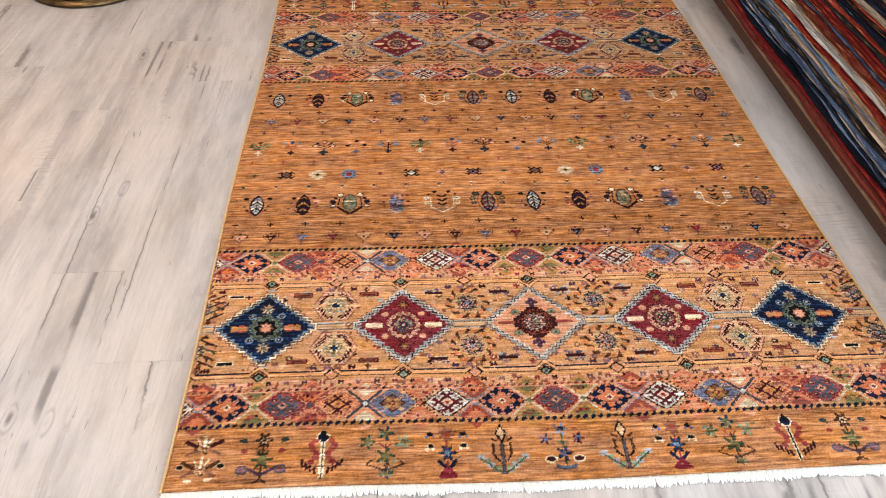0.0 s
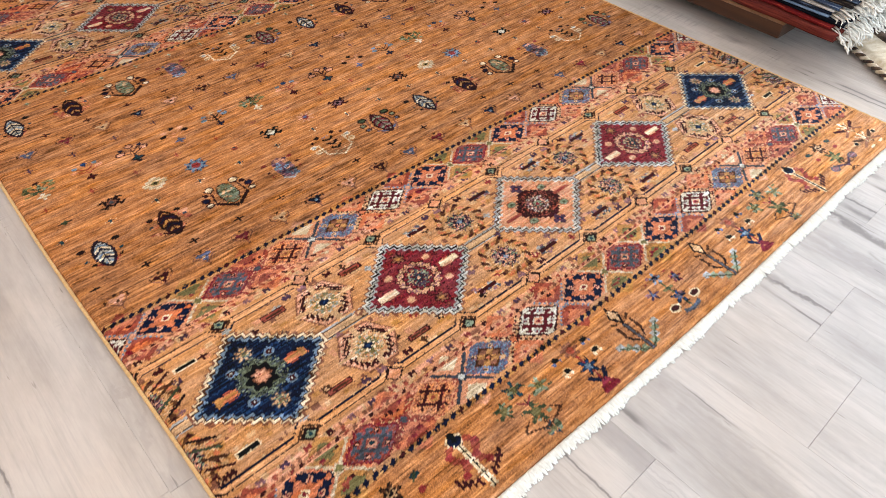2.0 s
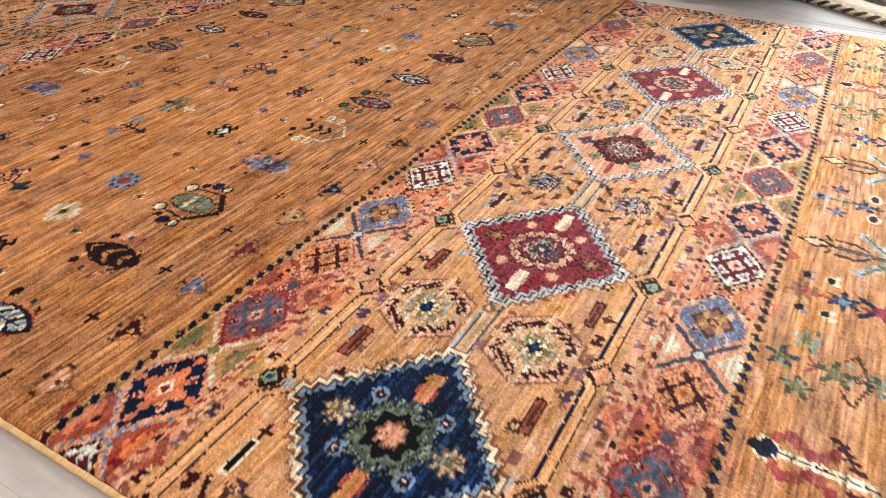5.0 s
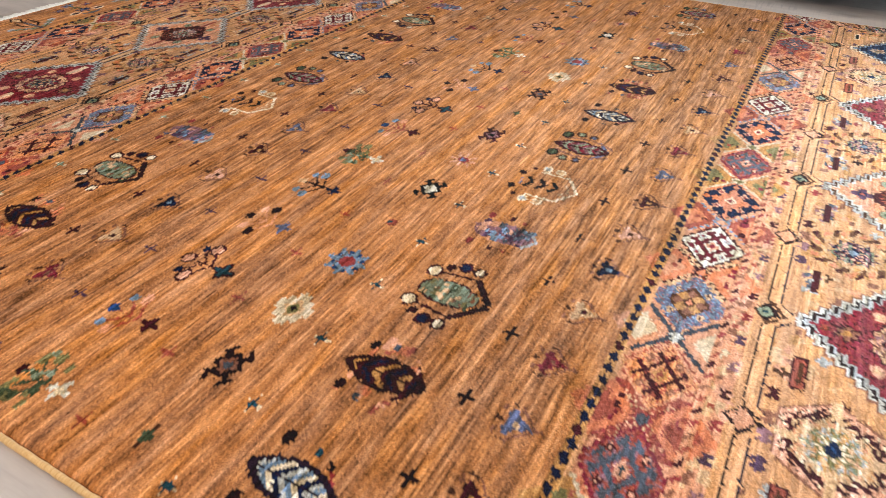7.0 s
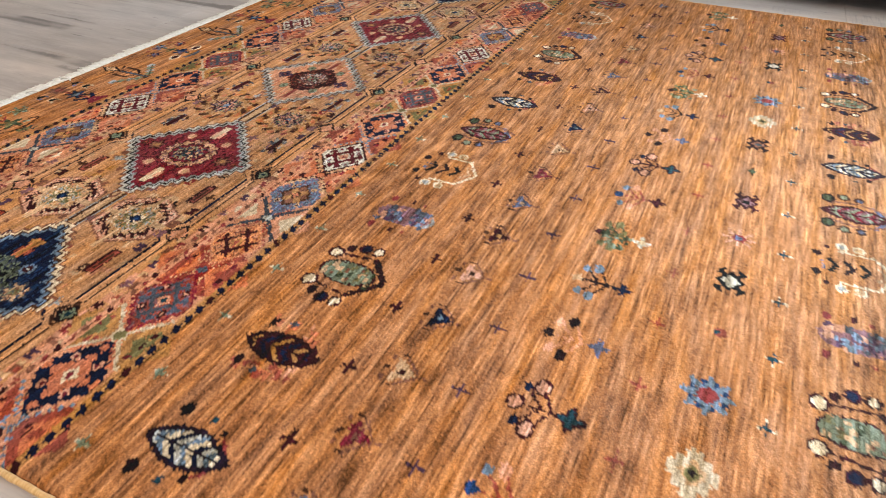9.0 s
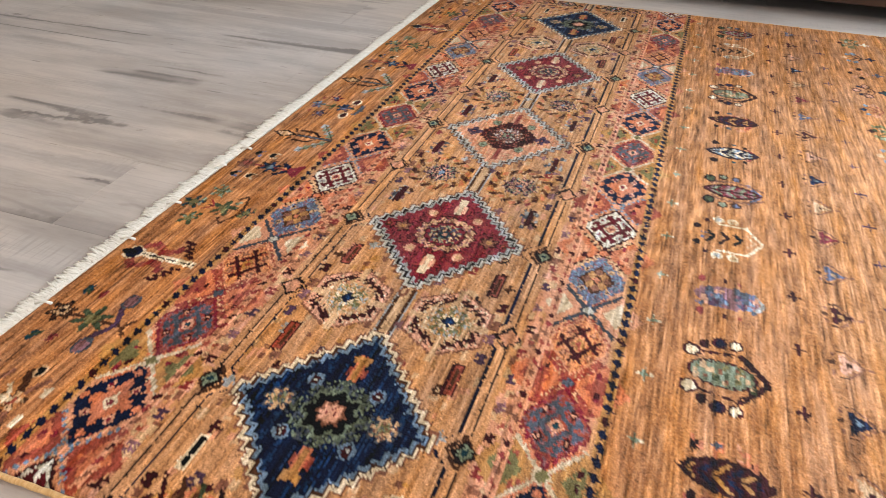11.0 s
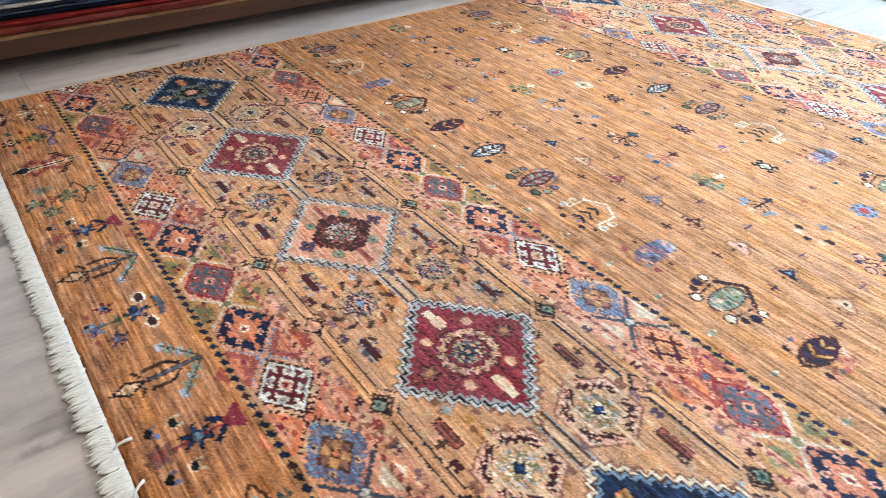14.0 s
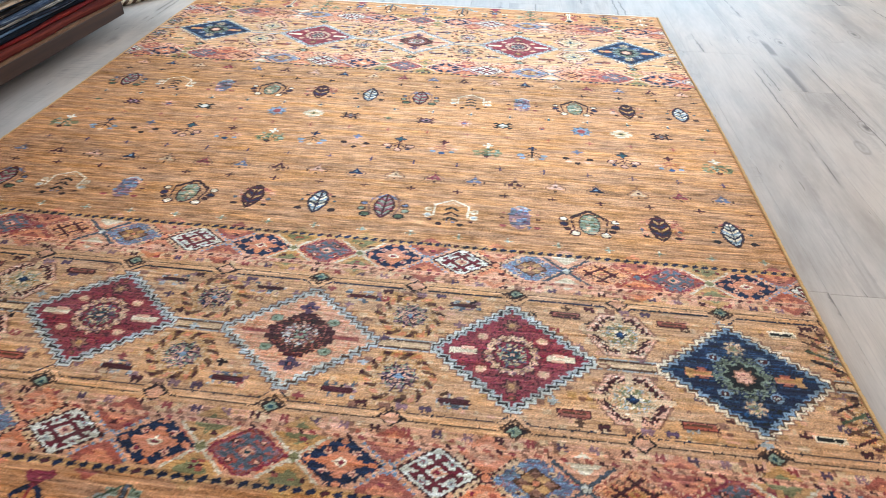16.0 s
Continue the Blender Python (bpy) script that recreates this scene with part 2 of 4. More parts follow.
def oval(cx, cy, rx, ry, col, rim=None, w=0.0032):
    sl, dx, dy = win(cx, cy, rx + w, ry + w)
    if rim is not None:
        put(sl, (dx / (rx + w)) ** 2 + (dy / (ry + w)) ** 2 < 1, rim)
    put(sl, (dx / rx) ** 2 + (dy / ry) ** 2 < 1, col)


def rect(cx, cy, hx, hy, col):
    sl, dx, dy = win(cx, cy, hx, hy)
    put(sl, (abs(dx) <= hx) & (abs(dy) <= hy), col)


def line(x0, y0, x1, y1, w, col, dash=0.0):
    cx, cy = (x0 + x1) / 2, (y0 + y1) / 2
    sl, dx, dy = win(cx, cy, abs(x1 - x0) / 2 + w, abs(y1 - y0) / 2 + w)
    ux, uy = x1 - x0, y1 - y0
    n = math.hypot(ux, uy)
    ux, uy = ux / n, uy / n
    s = dx * ux + dy * uy
    m = (abs(dx * uy - dy * ux) < w / 2) & (abs(s) < n / 2)
    if dash:
        m &= np.floor((s + n) / dash) % 2 == 0
    put(sl, m, col)


def both(f, cx, x, *a, **k):
    """Draws on both sides of a centre line."""
    f(cx - x, *a, **k)
    f(cx + x, *a, **k)


def diam(cx, cy, hx, hy, col, lo=0.0, hi=1.0, step=0.0):
    sl, dx, dy = win(cx, cy, hx, hy)
    ax, ay = abs(dx), abs(dy)
    if step:
        ax, ay = np.floor(ax / step) * step, np.floor(ay / step * hx / hy) * step * hy / hx
    d = ax / hx + ay / hy
    put(sl, (d >= lo) & (d < hi), col)


def stairs(cx, cy, sx, sy, n, grow, col):
    """A stepped lozenge of n steps a side; grow widens it evenly, so that rings follow every step."""
    sl, dx, dy = win(cx, cy, sx * (n + 1) + grow, sy * (n + 1) + grow)
    i = np.floor((abs(dx) - grow) / sx)
    j = np.floor((abs(dy) - grow) / sy)
    put(sl, i + j < n, col)


def rosette(cx, cy, r, petals, col, core, rim=None, depth=0.25):
    sl, dx, dy = win(cx, cy, r * 1.4, r * 1.4)
    a, d = np.arctan2(dy, dx), np.hypot(dx, dy)
    edge = r * (1 - depth + depth * np.cos(petals * a))
    if rim is not None:
        put(sl, d < edge + 0.0034, rim)
    put(sl, d < edge, col)
    put(sl, d < r * 0.38, core)


def region(name, cx, cy, hx, hy, diamond=False):
    sl, dx, dy = win(cx, cy, hx, hy)
    REGS.append(name)
    REG[sl][(abs(dx) / hx + abs(dy) / hy <= 1) if diamond else (abs(dx) < hx)] = len(REGS)


def speck(x0, x1, y0, y1, n, cols, r=0.0035):
    for _ in range(n):
        rect(rng.uniform(x0, x1), rng.uniform(y0, y1), r * rng.uniform(0.5, 1.6), r * rng.uniform(0.5, 1.1), cols[rng.integers(len(cols))])


NEAR_C, FAR_C = 0.42, 1.792
MED_X = (0.157, 0.497, 0.826, 1.153, 1.500)
DIAM_X = [0.0965 + 0.1236 * k for k in range(13)]
DIAM_KIND = "n m h b w n m n w b h m n".split()


def mottled(cx, cy, hx, hy, cols, share=0.5, diamond=True):
    """Short runs of knots in other dyes strewn over an area."""
    sl, dx, dy = win(cx, cy, hx, hy)
    inside = (abs(dx) / hx + abs(dy) / hy < 1) if diamond else ((dx / hx) ** 2 + (dy / hy) ** 2 < 1)
    pick = rng.random(dx.shape)
    pick[:, 1:] = np.where(rng.random(pick[:, 1:].shape) < 0.45, pick[:, :-1], pick[:, 1:])
    for k, col in enumerate(cols):
        put(sl, inside & (pick > k * share / len(cols)) & (pick < (k + 1) * share / len(cols)), col)


def medallion(cx, cy, kind):
    hx, hy = 0.124, 0.110
    fill = {"b": "navy", "r": "crimson", "p": "peach"}[kind]
    rings = {"b": ("dusk", "cream", "brown", "sky"), "r": ("dusk", "ash", "choc", "pale"), "p": ("dusk", "pale", "brown", "ash")}[kind]
    for grow, col in zip((0.0140, 0.0116, 0.0083, 0.0058, 0.0024), rings + (fill,)):
        stairs(cx, cy, 0.0113, 0.0099, 9, grow, col)
    if kind == "b":
        sl, dx, dy = win(cx, cy, hx, hy)
        inner = abs(dx) / hx + abs(dy) / hy < 0.90
        tone = rng.random((dy.shape[0], 1)) + 0.35 * rng.random(dx.shape)
        put(sl, inner & (tone > 1.02), "blue")
        put(sl, inner & (tone < 0.30), "ink")
        rosette(cx, cy, 0.047, 8, C["sage"] * 0.42, "navy", None, 0.12)
        mottled(cx, cy, 0.044, 0.044, ("navy", "grey", "sage", "ink"), 0.6, False)
        rosette(cx, cy, 0.030, 8, C["ink"] * 1.5, "ink", C["sage"] * 0.7, 0.12)
        rosette(cx, cy, 0.0135, 8, "pink", "crimson", "dusk", 0.15)
        rect(cx, cy, 0.0045, 0.004, "pink")
        for sy in (-1, 1):
            rosette(cx, cy + sy * 0.059, 0.0155, 8, "tan", "olive", "grey")
            mottled(cx, cy + sy * 0.059, 0.012, 0.012, ("grey", "dusk", "sage"), 0.45, False)
            both(oval, cx, 0.036, cy + sy * 0.036, 0.0064, 0.0056, "maroon", "sky")
            both(rect, cx, 0.036, cy + sy * 0.036, 0.002, 0.002, "ash")
            both(rect, cx, 0.016, cy + sy * 0.072, 0.003, 0.003, "blue")
        both(rect, cx, 0.060, cy, 0.006, 0.0110, "rust")
        both(rect, cx, 0.065, cy, 0.020, 0.0062, "orange")
        both(rect, cx, 0.078, cy, 0.005, 0.0092, "gold")
        both(rect, cx, 0.064, cy, 0.017, 0.0032, "gold")
    elif kind == "r":
        mottled(cx, cy, 0.108, 0.096, ("red", "maroon", "red"), 0.42)
        rosette(cx, cy, 0.043, 16, "pink", "pink", "maroon", 0.10)
        mottled(cx, cy, 0.040, 0.040, ("tan", "dusk", "mauve", "tan"), 0.7, False)
        rosette(cx, cy, 0.029, 12, "crimson", "crimson", "maroon", 0.08)
        rosette(cx, cy, 0.025, 10, "grey", "crimson", None, 0.30)
        mottled(cx, cy, 0.023, 0.023, ("sage", "maroon", "tan", "purple"), 0.7, False)
        rosette(cx, cy, 0.010, 8, "teal", "pink", "maroon")
        both(rect, cx, 0.074, cy, 0.021, 0.0062, "cream")
        both(rect, cx, 0.068, cy, 0.010, 0.0086, "pink")
        both(rect, cx, 0.074, cy, 0.019, 0.0040, "cream")
        for sy in (-1, 1):
            rosette(cx, cy + sy * 0.064, 0.0125, 6, "dusk", "gold", "maroon")
            rosette(cx, cy + sy * 0.085, 0.006, 6, "brown", "rust")
            both(oval, cx, 0.046, cy + sy * 0.034, 0.0085, 0.0072, "pink", "red")
            both(oval, cx, 0.046, cy + sy * 0.034, 0.0045, 0.0040, "tan")
    else:
        mottled(cx, cy, 0.108, 0.096, ("pink", "tan", "orange"), 0.35)
        stairs(cx, cy, 0.0076, 0.0066, 4, 0.0155, "maroon")
        mottled(cx, cy, 0.044, 0.040, ("choc", "brown", "rust"), 0.6, False)
        rosette(cx, cy, 0.029, 12, "pink", "pink", None, 0.30)
        mottled(cx, cy, 0.027, 0.026, ("ash", "maroon", "dusk", "mauve"), 0.75, False)
        rosette(cx, cy, 0.012, 8, "sage", "crimson", "maroon", 0.3)
        both(rect, cx, 0.072, cy, 0.021, 0.0046, "rust")
        both(rect, cx, 0.072, cy, 0.012, 0.0020, "red")
        for sy in (-1, 1):
            for dx, dy in ((0, 0.009), (0, -0.009), (0.010, 0), (-0.010, 0)):
                oval(cx + dx, cy + sy * 0.062 + dy, 0.0068, 0.0058, "purple")
            rect(cx, cy + sy * 0.062, 0.0055, 0.005, "navy")
            rect(cx, cy + sy * 0.062, 0.0024, 0.0024, "rust")
            both(oval, cx, 0.046, cy + sy * 0.032, 0.0095, 0.0075, "sage", "dusk", 0.002)
            both(rect, cx, 0.046, cy + sy * 0.032, 0.003, 0.0025, "green")
    region("medallion", cx, cy, hx, hy, True)


def hexagon(cx, cy, kind):
    hx, hy = 0.060, 0.049
    sl, dx, dy = win(cx, cy, hx, hy)
    d = np.maximum(abs(dx) / hx + 0.5 * abs(dy) / hy, abs(dy) / hy)
    if kind == "A":
        put(sl, d < 0.99, "tan")
        mottled(cx, cy, 0.044, 0.036, ("band", "cream", "peach"), 0.4, False)
        ends = abs(dy) / hy > abs(dx) / hx + 0.30
        run = np.where(ends, dx, dy) / 0.0118 + abs(np.where(ends, dy, dx)) / 0.020
        saw = run - np.floor(run)
        inner = 0.90 - 0.17 * saw
        put(sl, (d > inner - 0.16) & (d < 0.99), "maroon")
        put(sl, (d > inner) & (d < 0.94), "pink")
        put(sl, (d > inner + 0.05) & (d < 0.90) & (rng.random(d.shape) < 0.3), "cream")
        put(sl, (d > 0.94) & (d < 1.0), "dusk")
        put(sl, (d > 0.60) & ((abs(dx) < 0.006) | (abs(dy) < 0.004)), "tan")
        rosette(cx, cy, 0.027, 8, "sage", "tan", None, 0.42)
        mottled(cx, cy, 0.026, 0.024, ("tan", "olive", "gold", "pale"), 0.7, False)
        rosette(cx, cy, 0.015, 8, "cream", "blue", "olive", 0.3)
        diam(cx, cy, 0.0105, 0.0095, "navy")
        rect(cx, cy, 0.003, 0.003, "blue")
    else:
        put(sl, d < 0.98, "gold")
        mottled(cx, cy, 0.050, 0.042, ("tan", "band", "tan"), 0.6, False)
        ang = np.arctan2(dy / hy, dx / hx)
        leafy = np.sin(ang * 11 + d * 9)
        put(sl, (d > 0.68) & (d < 0.99) & (leafy > 0.35), C["brown"] * 1.5)
        put(sl, (d > 0.76) & (d < 0.94) & (leafy < -0.45), "orange")
        put(sl, (d > 0.86) & (d < 0.99) & (leafy > 0.75), "maroon")
        rosette(cx, cy, 0.027, 10, "pink", "pink", "purple", 0.30)
        mottled(cx, cy, 0.026, 0.025, ("maroon", "navy", "mauve", "sage"), 0.8, False)
        rosette(cx, cy, 0.013, 8, "navy", "crimson", "pink", 0.4)
        diam(cx, cy, 0.006, 0.006, "sky")


def arch_lines(cy, s):
    """Twin guide lines at cy with little gables towards s."""
    off = np.zeros(NX)
    for n in range(-1, 12):
        gx = MED_X[0] + 0.168 * n
        off = np.maximum(off, 0.021 - abs(XS - gx) * 0.95)
    off = np.clip(off, 0, None)
    for lo, hi, col in ((-0.0072, 0.0078, C["band"] * 1.12), (-0.0072, -0.0045, C["choc"]), (0.0050, 0.0078, C["navy"] * 0.7)):
        for i in range(NX):
            y = cy + s * off[i]
            j0, j1 = np.searchsorted(YS, sorted((y + s * lo, y + s * hi)))
            DYE[j0:j1, i] = col
    for n in range(-1, 11):
        gx = MED_X[0] + 0.168 * n
        if n % 2 == 0:
            diam(gx, cy - s * 0.002, 0.022, 0.018, "brown", 0.72, 1.0)
            diam(gx, cy - s * 0.004, 0.017, 0.013, "choc")
            diam(gx, cy - s * 0.006, 0.010, 0.009, "sage")
            rect(gx, cy - s * 0.006, 0.003, 0.003, "teal")
        else:
            diam(gx, cy - s * 0.004, 0.019, 0.016, "choc")
            diam(gx, cy - s * 0.004, 0.0145, 0.012, "peach")


def stripe(cy, dash_side):
    """Row of thirteen small lozenges between X-shaped links."""
    hy = 0.036
    rect(RX0 + RW / 2, cy, RW, hy, "peach")
    kinds = ["w"] + DIAM_KIND + ["w"]
    xs = [DIAM_X[0] - 0.1236] + DIAM_X + [DIAM_X[-1] + 0.1236]
    # link: line, wedge, heart of the wedge, side gap, node
    link = {"nm": (C["cream"] * 0.8, "gold", "olive", "orange", "olive"), "mh": ("red", "orange", "rust", "rust", "grey"), "hb": (C["grey"] * 0.7, "peach", C["cream"] * 0.85, "peach", "ash"),
            "bw": ("maroon", "orange", "peach", "tan", "orange"), "wn": ("sky", "rust", "orange", "peach", "peach")}
    for k in range(14):
        a = kinds[k] + kinds[k + 1]
        ln, fill, heart, gap, node = link.get(a) or link[a[::-1]]
        mx = (xs[k] + xs[k + 1]) / 2
        rect(mx, cy, 0.040, hy, gap)
        mottled(mx, cy, 0.055, hy * 1.4, ("peach", "rust", "tan"), 0.45)
        for s in (-1, 1):
            sl, dx, dy = win(mx, cy + s * hy, 0.040, hy)
            put(sl, (abs(dx) / 0.038 + abs(dy) / (hy * 0.86)) < 1, fill)
            put(sl, (abs(dx) / 0.024 + abs(dy) / (hy * 0.50)) < 1, heart)
            if isinstance(heart, str):
                speck(mx - 0.022, mx + 0.022, min(cy + s * 0.020, cy + s * 0.034), max(cy + s * 0.020, cy + s * 0.034), 5, ("maroon", "rust", "crimson", fill), 0.0034)
            dash = 0.0046 if isinstance(ln, str) else 0
            for e in (-1, 1):
                line(mx, cy, mx + e * 0.040, cy + s * hy, 0.0044 if isinstance(heart, str) else 0.0060, ln, dash)
        diam(mx, cy, 0.012, 0.011, ln)
        diam(mx, cy, 0.0085, 0.0075, node)
    for x, kd in zip(xs, kinds):
        sl, dx, dy = win(x, cy, 0.056, hy)
        u, v = dx / 0.056, dy / 0.043
        p, q = abs(u + v), abs(u - v)
        d = np.maximum(p, q)
        e = np.minimum(p, q)
        outer, fill = {"n": ("navy", "orange"), "m": ("crimson", "rust"), "h": ("rust", "apricot"), "b": ("peri", "dusk"), "w": ("maroon", "white")}[kd]
        rag = 0.95 + 0.06 * (np.floor((dx + 1) / 0.005) % 2)
        put(sl, d < rag, outer)
        put(sl, d < 0.87, fill)
        if kd == "n":
            put(sl, (d > 0.50) & (d < 0.90) & (e < 0.62), "navy")
            put(sl, (d > 0.42) & (d < 0.60) & (e > 0.30), "orange")
            put(sl, (d > 0.40) & (d < 0.54) & (e < 0.14), "orange")
            put(sl, (abs(d - 0.70) < 0.13) & (e < 0.13), "pink")
            put(sl, (abs(d - 0.70) < 0.07) & (e < 0.07), "crimson")
            put(sl, d < 0.20, "cream")
            put(sl, d < 0.11, "crimson")
        elif kd == "b":
            put(sl, (d > 0.56) & (d < 0.95), "peri")
            put(sl, (d > 0.54) & (d < 0.95) & (rng.random(d.shape) < 0.42), "sky")
            put(sl, (d > 0.50) & (d < 0.95) & (rng.random(d.shape) < 0.20), "mauve")
            put(sl, (abs(d - 0.50) < 0.06), "brown")
            put(sl, (d < 0.52) & (e < 0.15), "gold")
            put(sl, (abs(d - 0.74) < 0.10) & (e < 0.12), "tan")
            put(sl, (abs(d - 0.74) < 0.05) & (e < 0.06), "maroon")
            put(sl, d < 0.18, "brown")
            put(sl, d < 0.10, "orange")
        else:
            arm = {"m": "grey", "h": "maroon", "w": C["crimson"] * 0.6}[kd]
            wide = {"m": 0.085, "h": 0.075, "w": 0.10}[kd]
            if kd == "m":
                put(sl, (d < 0.86) & (rng.random(d.shape) < 0.38), "mauve")
                put(sl, (d < 0.86) & (rng.random(d.shape) < 0.22), "red")
            elif kd == "h":
                put(sl, (d < 0.86) & (rng.random(d.shape) < 0.25), "rust")
                put(sl, (d > 0.84) & (d < 0.92), "peach")
            put(sl, (abs(d - 0.36) < wide) & (e < 0.76), arm)
            put(sl, (abs(e - 0.36) < wide) & (d < 0.74), arm)
            if kd != "h":
                put(sl, (abs(d - 0.70) < 0.08) & (abs(e - 0.36) < 0.20), arm)
            put(sl, d < 0.20, {"m": "pink", "h": "gold", "w": "pink"}[kd])
            put(sl, d < 0.10, {"m": "teal", "h": "rust", "w": "crimson"}[kd])
            put(sl, (abs(d - 0.68) < 0.12) & (e < 0.12), {"m": "maroon", "h": "dusk", "w": "pale"}[kd])
            put(sl, (abs(d - 0.68) < 0.06) & (e < 0.06), {"m": "pink", "h": "peach", "w": "crimson"}[kd])
        if kd != "w" or 0.1 < x < 1.65:
            region("lozenge", x, cy, 0.056, hy, True)
    s = dash_side
    # a row of slanting red dashes between stripe and guide lines
    rect(RX0 + RW / 2, cy + s * 0.0405, RW, 0.0045, "peach")
    for k in range(int(RW / 0.0165)):
        x = RX0 + 0.006 + 0.0165 * k
        line(x - 0.0045, cy + s * 0.0385, x + 0.0045, cy + s * 0.0430, 0.0052, ("rust", "maroon", "red", "dusk")[(k * 7) % 4])


def barber(cy):
    rect(RX0 + RW / 2, cy, RW, 0.0050, "gold")
    for k in range(int(RW / 0.0172)):
        x = RX0 + 0.006 + 0.0172 * k
        line(x - 0.0055, cy - 0.003, x + 0.0055, cy + 0.003, 0.0078, C["navy"] * 0.8 if k % 7 else "maroon")


def band(cy):
    rect(RX0 + RW / 2, cy, RW, 0.268, "band")
    speck(RX0, RX0 + RW, cy - 0.135, cy + 0.135, 900, ("tan", "gold", "dusk", "tan", "peach"), 0.005)
    for s in (-1, 1):
        rect(RX0 + RW / 2, cy + s * 0.166, RW, 0.012, "peach")
        speck(RX0, RX0 + RW, cy + s * 0.166 - 0.012, cy + s * 0.166 + 0.012, 420, ("tan", "pink", "tan", "dusk", "band"), 0.005)
        for k in range(42):
            x = RX0 + 0.02 + 0.0415 * k
            col = ("maroon", "mauve", "purple", "red")[k % 4]
            rect(x, cy + s * 0.160, 0.0065, 0.0024, col)
            both(rect, x, 0.0042, cy + s * 0.160, 0.0022, 0.0056, col)
            rect(x + 0.0205, cy + s * 0.168, 0.0034, 0.0034, ("sky", "rust", "dusk")[k % 3])
        arch_lines(cy + s * 0.137, -s)
        stripe(cy + s * 0.2185, -s)
        barber(cy + s * 0.2645)
    for a, b in zip((-0.18,) + MED_X, MED_X + (1.84,)):
        for o, col in ((0.0125, "pale"), (0.0092, "brown"), (0.0062, "tan")):
            rect((a + b) / 2, cy, (b - a) / 2 - 0.10, o, col)
    mids = [(a + b) / 2 for a, b in zip((-0.18,) + MED_X, MED_X + (1.84,))]
    # loose small stars and crosses strewn over the ground of the band
    for k in range(150):
        x, y = RX0 + 0.02 + (RW - 0.04) * ((k * 0.618034) % 1.0), cy - 0.122 + 0.244 * ((k + 0.5) / 150)
        col = ("maroon", "mauve", "brown", "purple", "red", "pale", "dusk", "choc")[k % 8]
        rect(x, y, 0.0085, 0.0026, col)
        rect(x, y, 0.0026, 0.0075, col)
        if k % 3 == 0:
            both(rect, x, 0.006, y, 0.0022, 0.0055, col)
            rect(x, y, 0.0024, 0.0024, "tan")
    for n, x in enumerate(mids):
        for s in (-1, 1):
            hexagon(x, cy + s * 0.0655, "BABBAB"[n])
            for e in (-1, 1):
                bx, by = x + e * 0.084, cy + s * 0.1015
                t = "EABBAE"[n]
                if not 0.02 < bx < 1.69:
                    continue
                if t == "A":
                    rect(bx, by, 0.0245, 0.0072, "maroon")
                    rect(bx, by, 0.0215, 0.0048, "rust")
                    rect(bx, by, 0.016, 0.0022, "brown")
                elif t == "B":
                    speck(bx - 0.026, bx + 0.026, by - 0.013, by + 0.013, 26, ("mauve", "pale", "grey", "tan"), 0.0035)
                    rect(bx, by, 0.023, 0.0046, "maroon")
                else:
                    rect(bx, by, 0.021, 0.0062, "cream")
                    rect(bx, by, 0.017, 0.0038, "ink")
            for e, col in ((-0.045, "purple"), (-0.012, "mauve"), (0.012, "dusk"), (0.045, "maroon")):
                bx, by = x + e, cy + s * 0.120
                rect(bx, by, 0.0085, 0.003, col)
                both(rect, bx, 0.005, by, 0.0026, 0.0062, col)
    # small leaf sprigs at the sides
    for s in (-1, 1):
        for x in (0.026, 1.672):
            for k in range(4):
                line(x - 0.02, cy + s * (0.03 + 0.02 * k), x + 0.02, cy + s * (0.05 + 0.02 * k), 0.005, ("choc", "green", "brown", "maroon")[k])
    for x, kd in zip(MED_X, "brprb"):
        medallion(x, cy, kd)


# ---- motifs of the open field ----
def leaf(cx, cy, dyes, rim, frame=None):
    """A pointed leaf with chevrons of several dyes."""
    rx, ry = 0.0190, 0.040
    sl, dx, dy = win(cx, cy, 0.05, 0.05)
    d = (abs(dx) / rx) ** 1.35 + (abs(dy + 0.004) / ry) ** 1.7
    put(sl, d < 1.22, rim)
    ch = np.floor((dy + abs(dx) * 0.95 + 1) / 0.0066).astype(int)
    for k, col in enumerate(dyes):
        put(sl, (d < 0.84) & (ch % len(dyes) == k), col)
    put(sl, (abs(dx) < 0.0016) & (d < 0.8), rim)
    if frame:
        put(sl, (d > 1.7) & (d < 2.1) & (dy < 0.03), frame)


def vee(cx, cy, w, h, t, col):
    line(cx, cy, cx - w, cy + h, t, col)
    line(cx, cy, cx + w, cy + h, t, col)


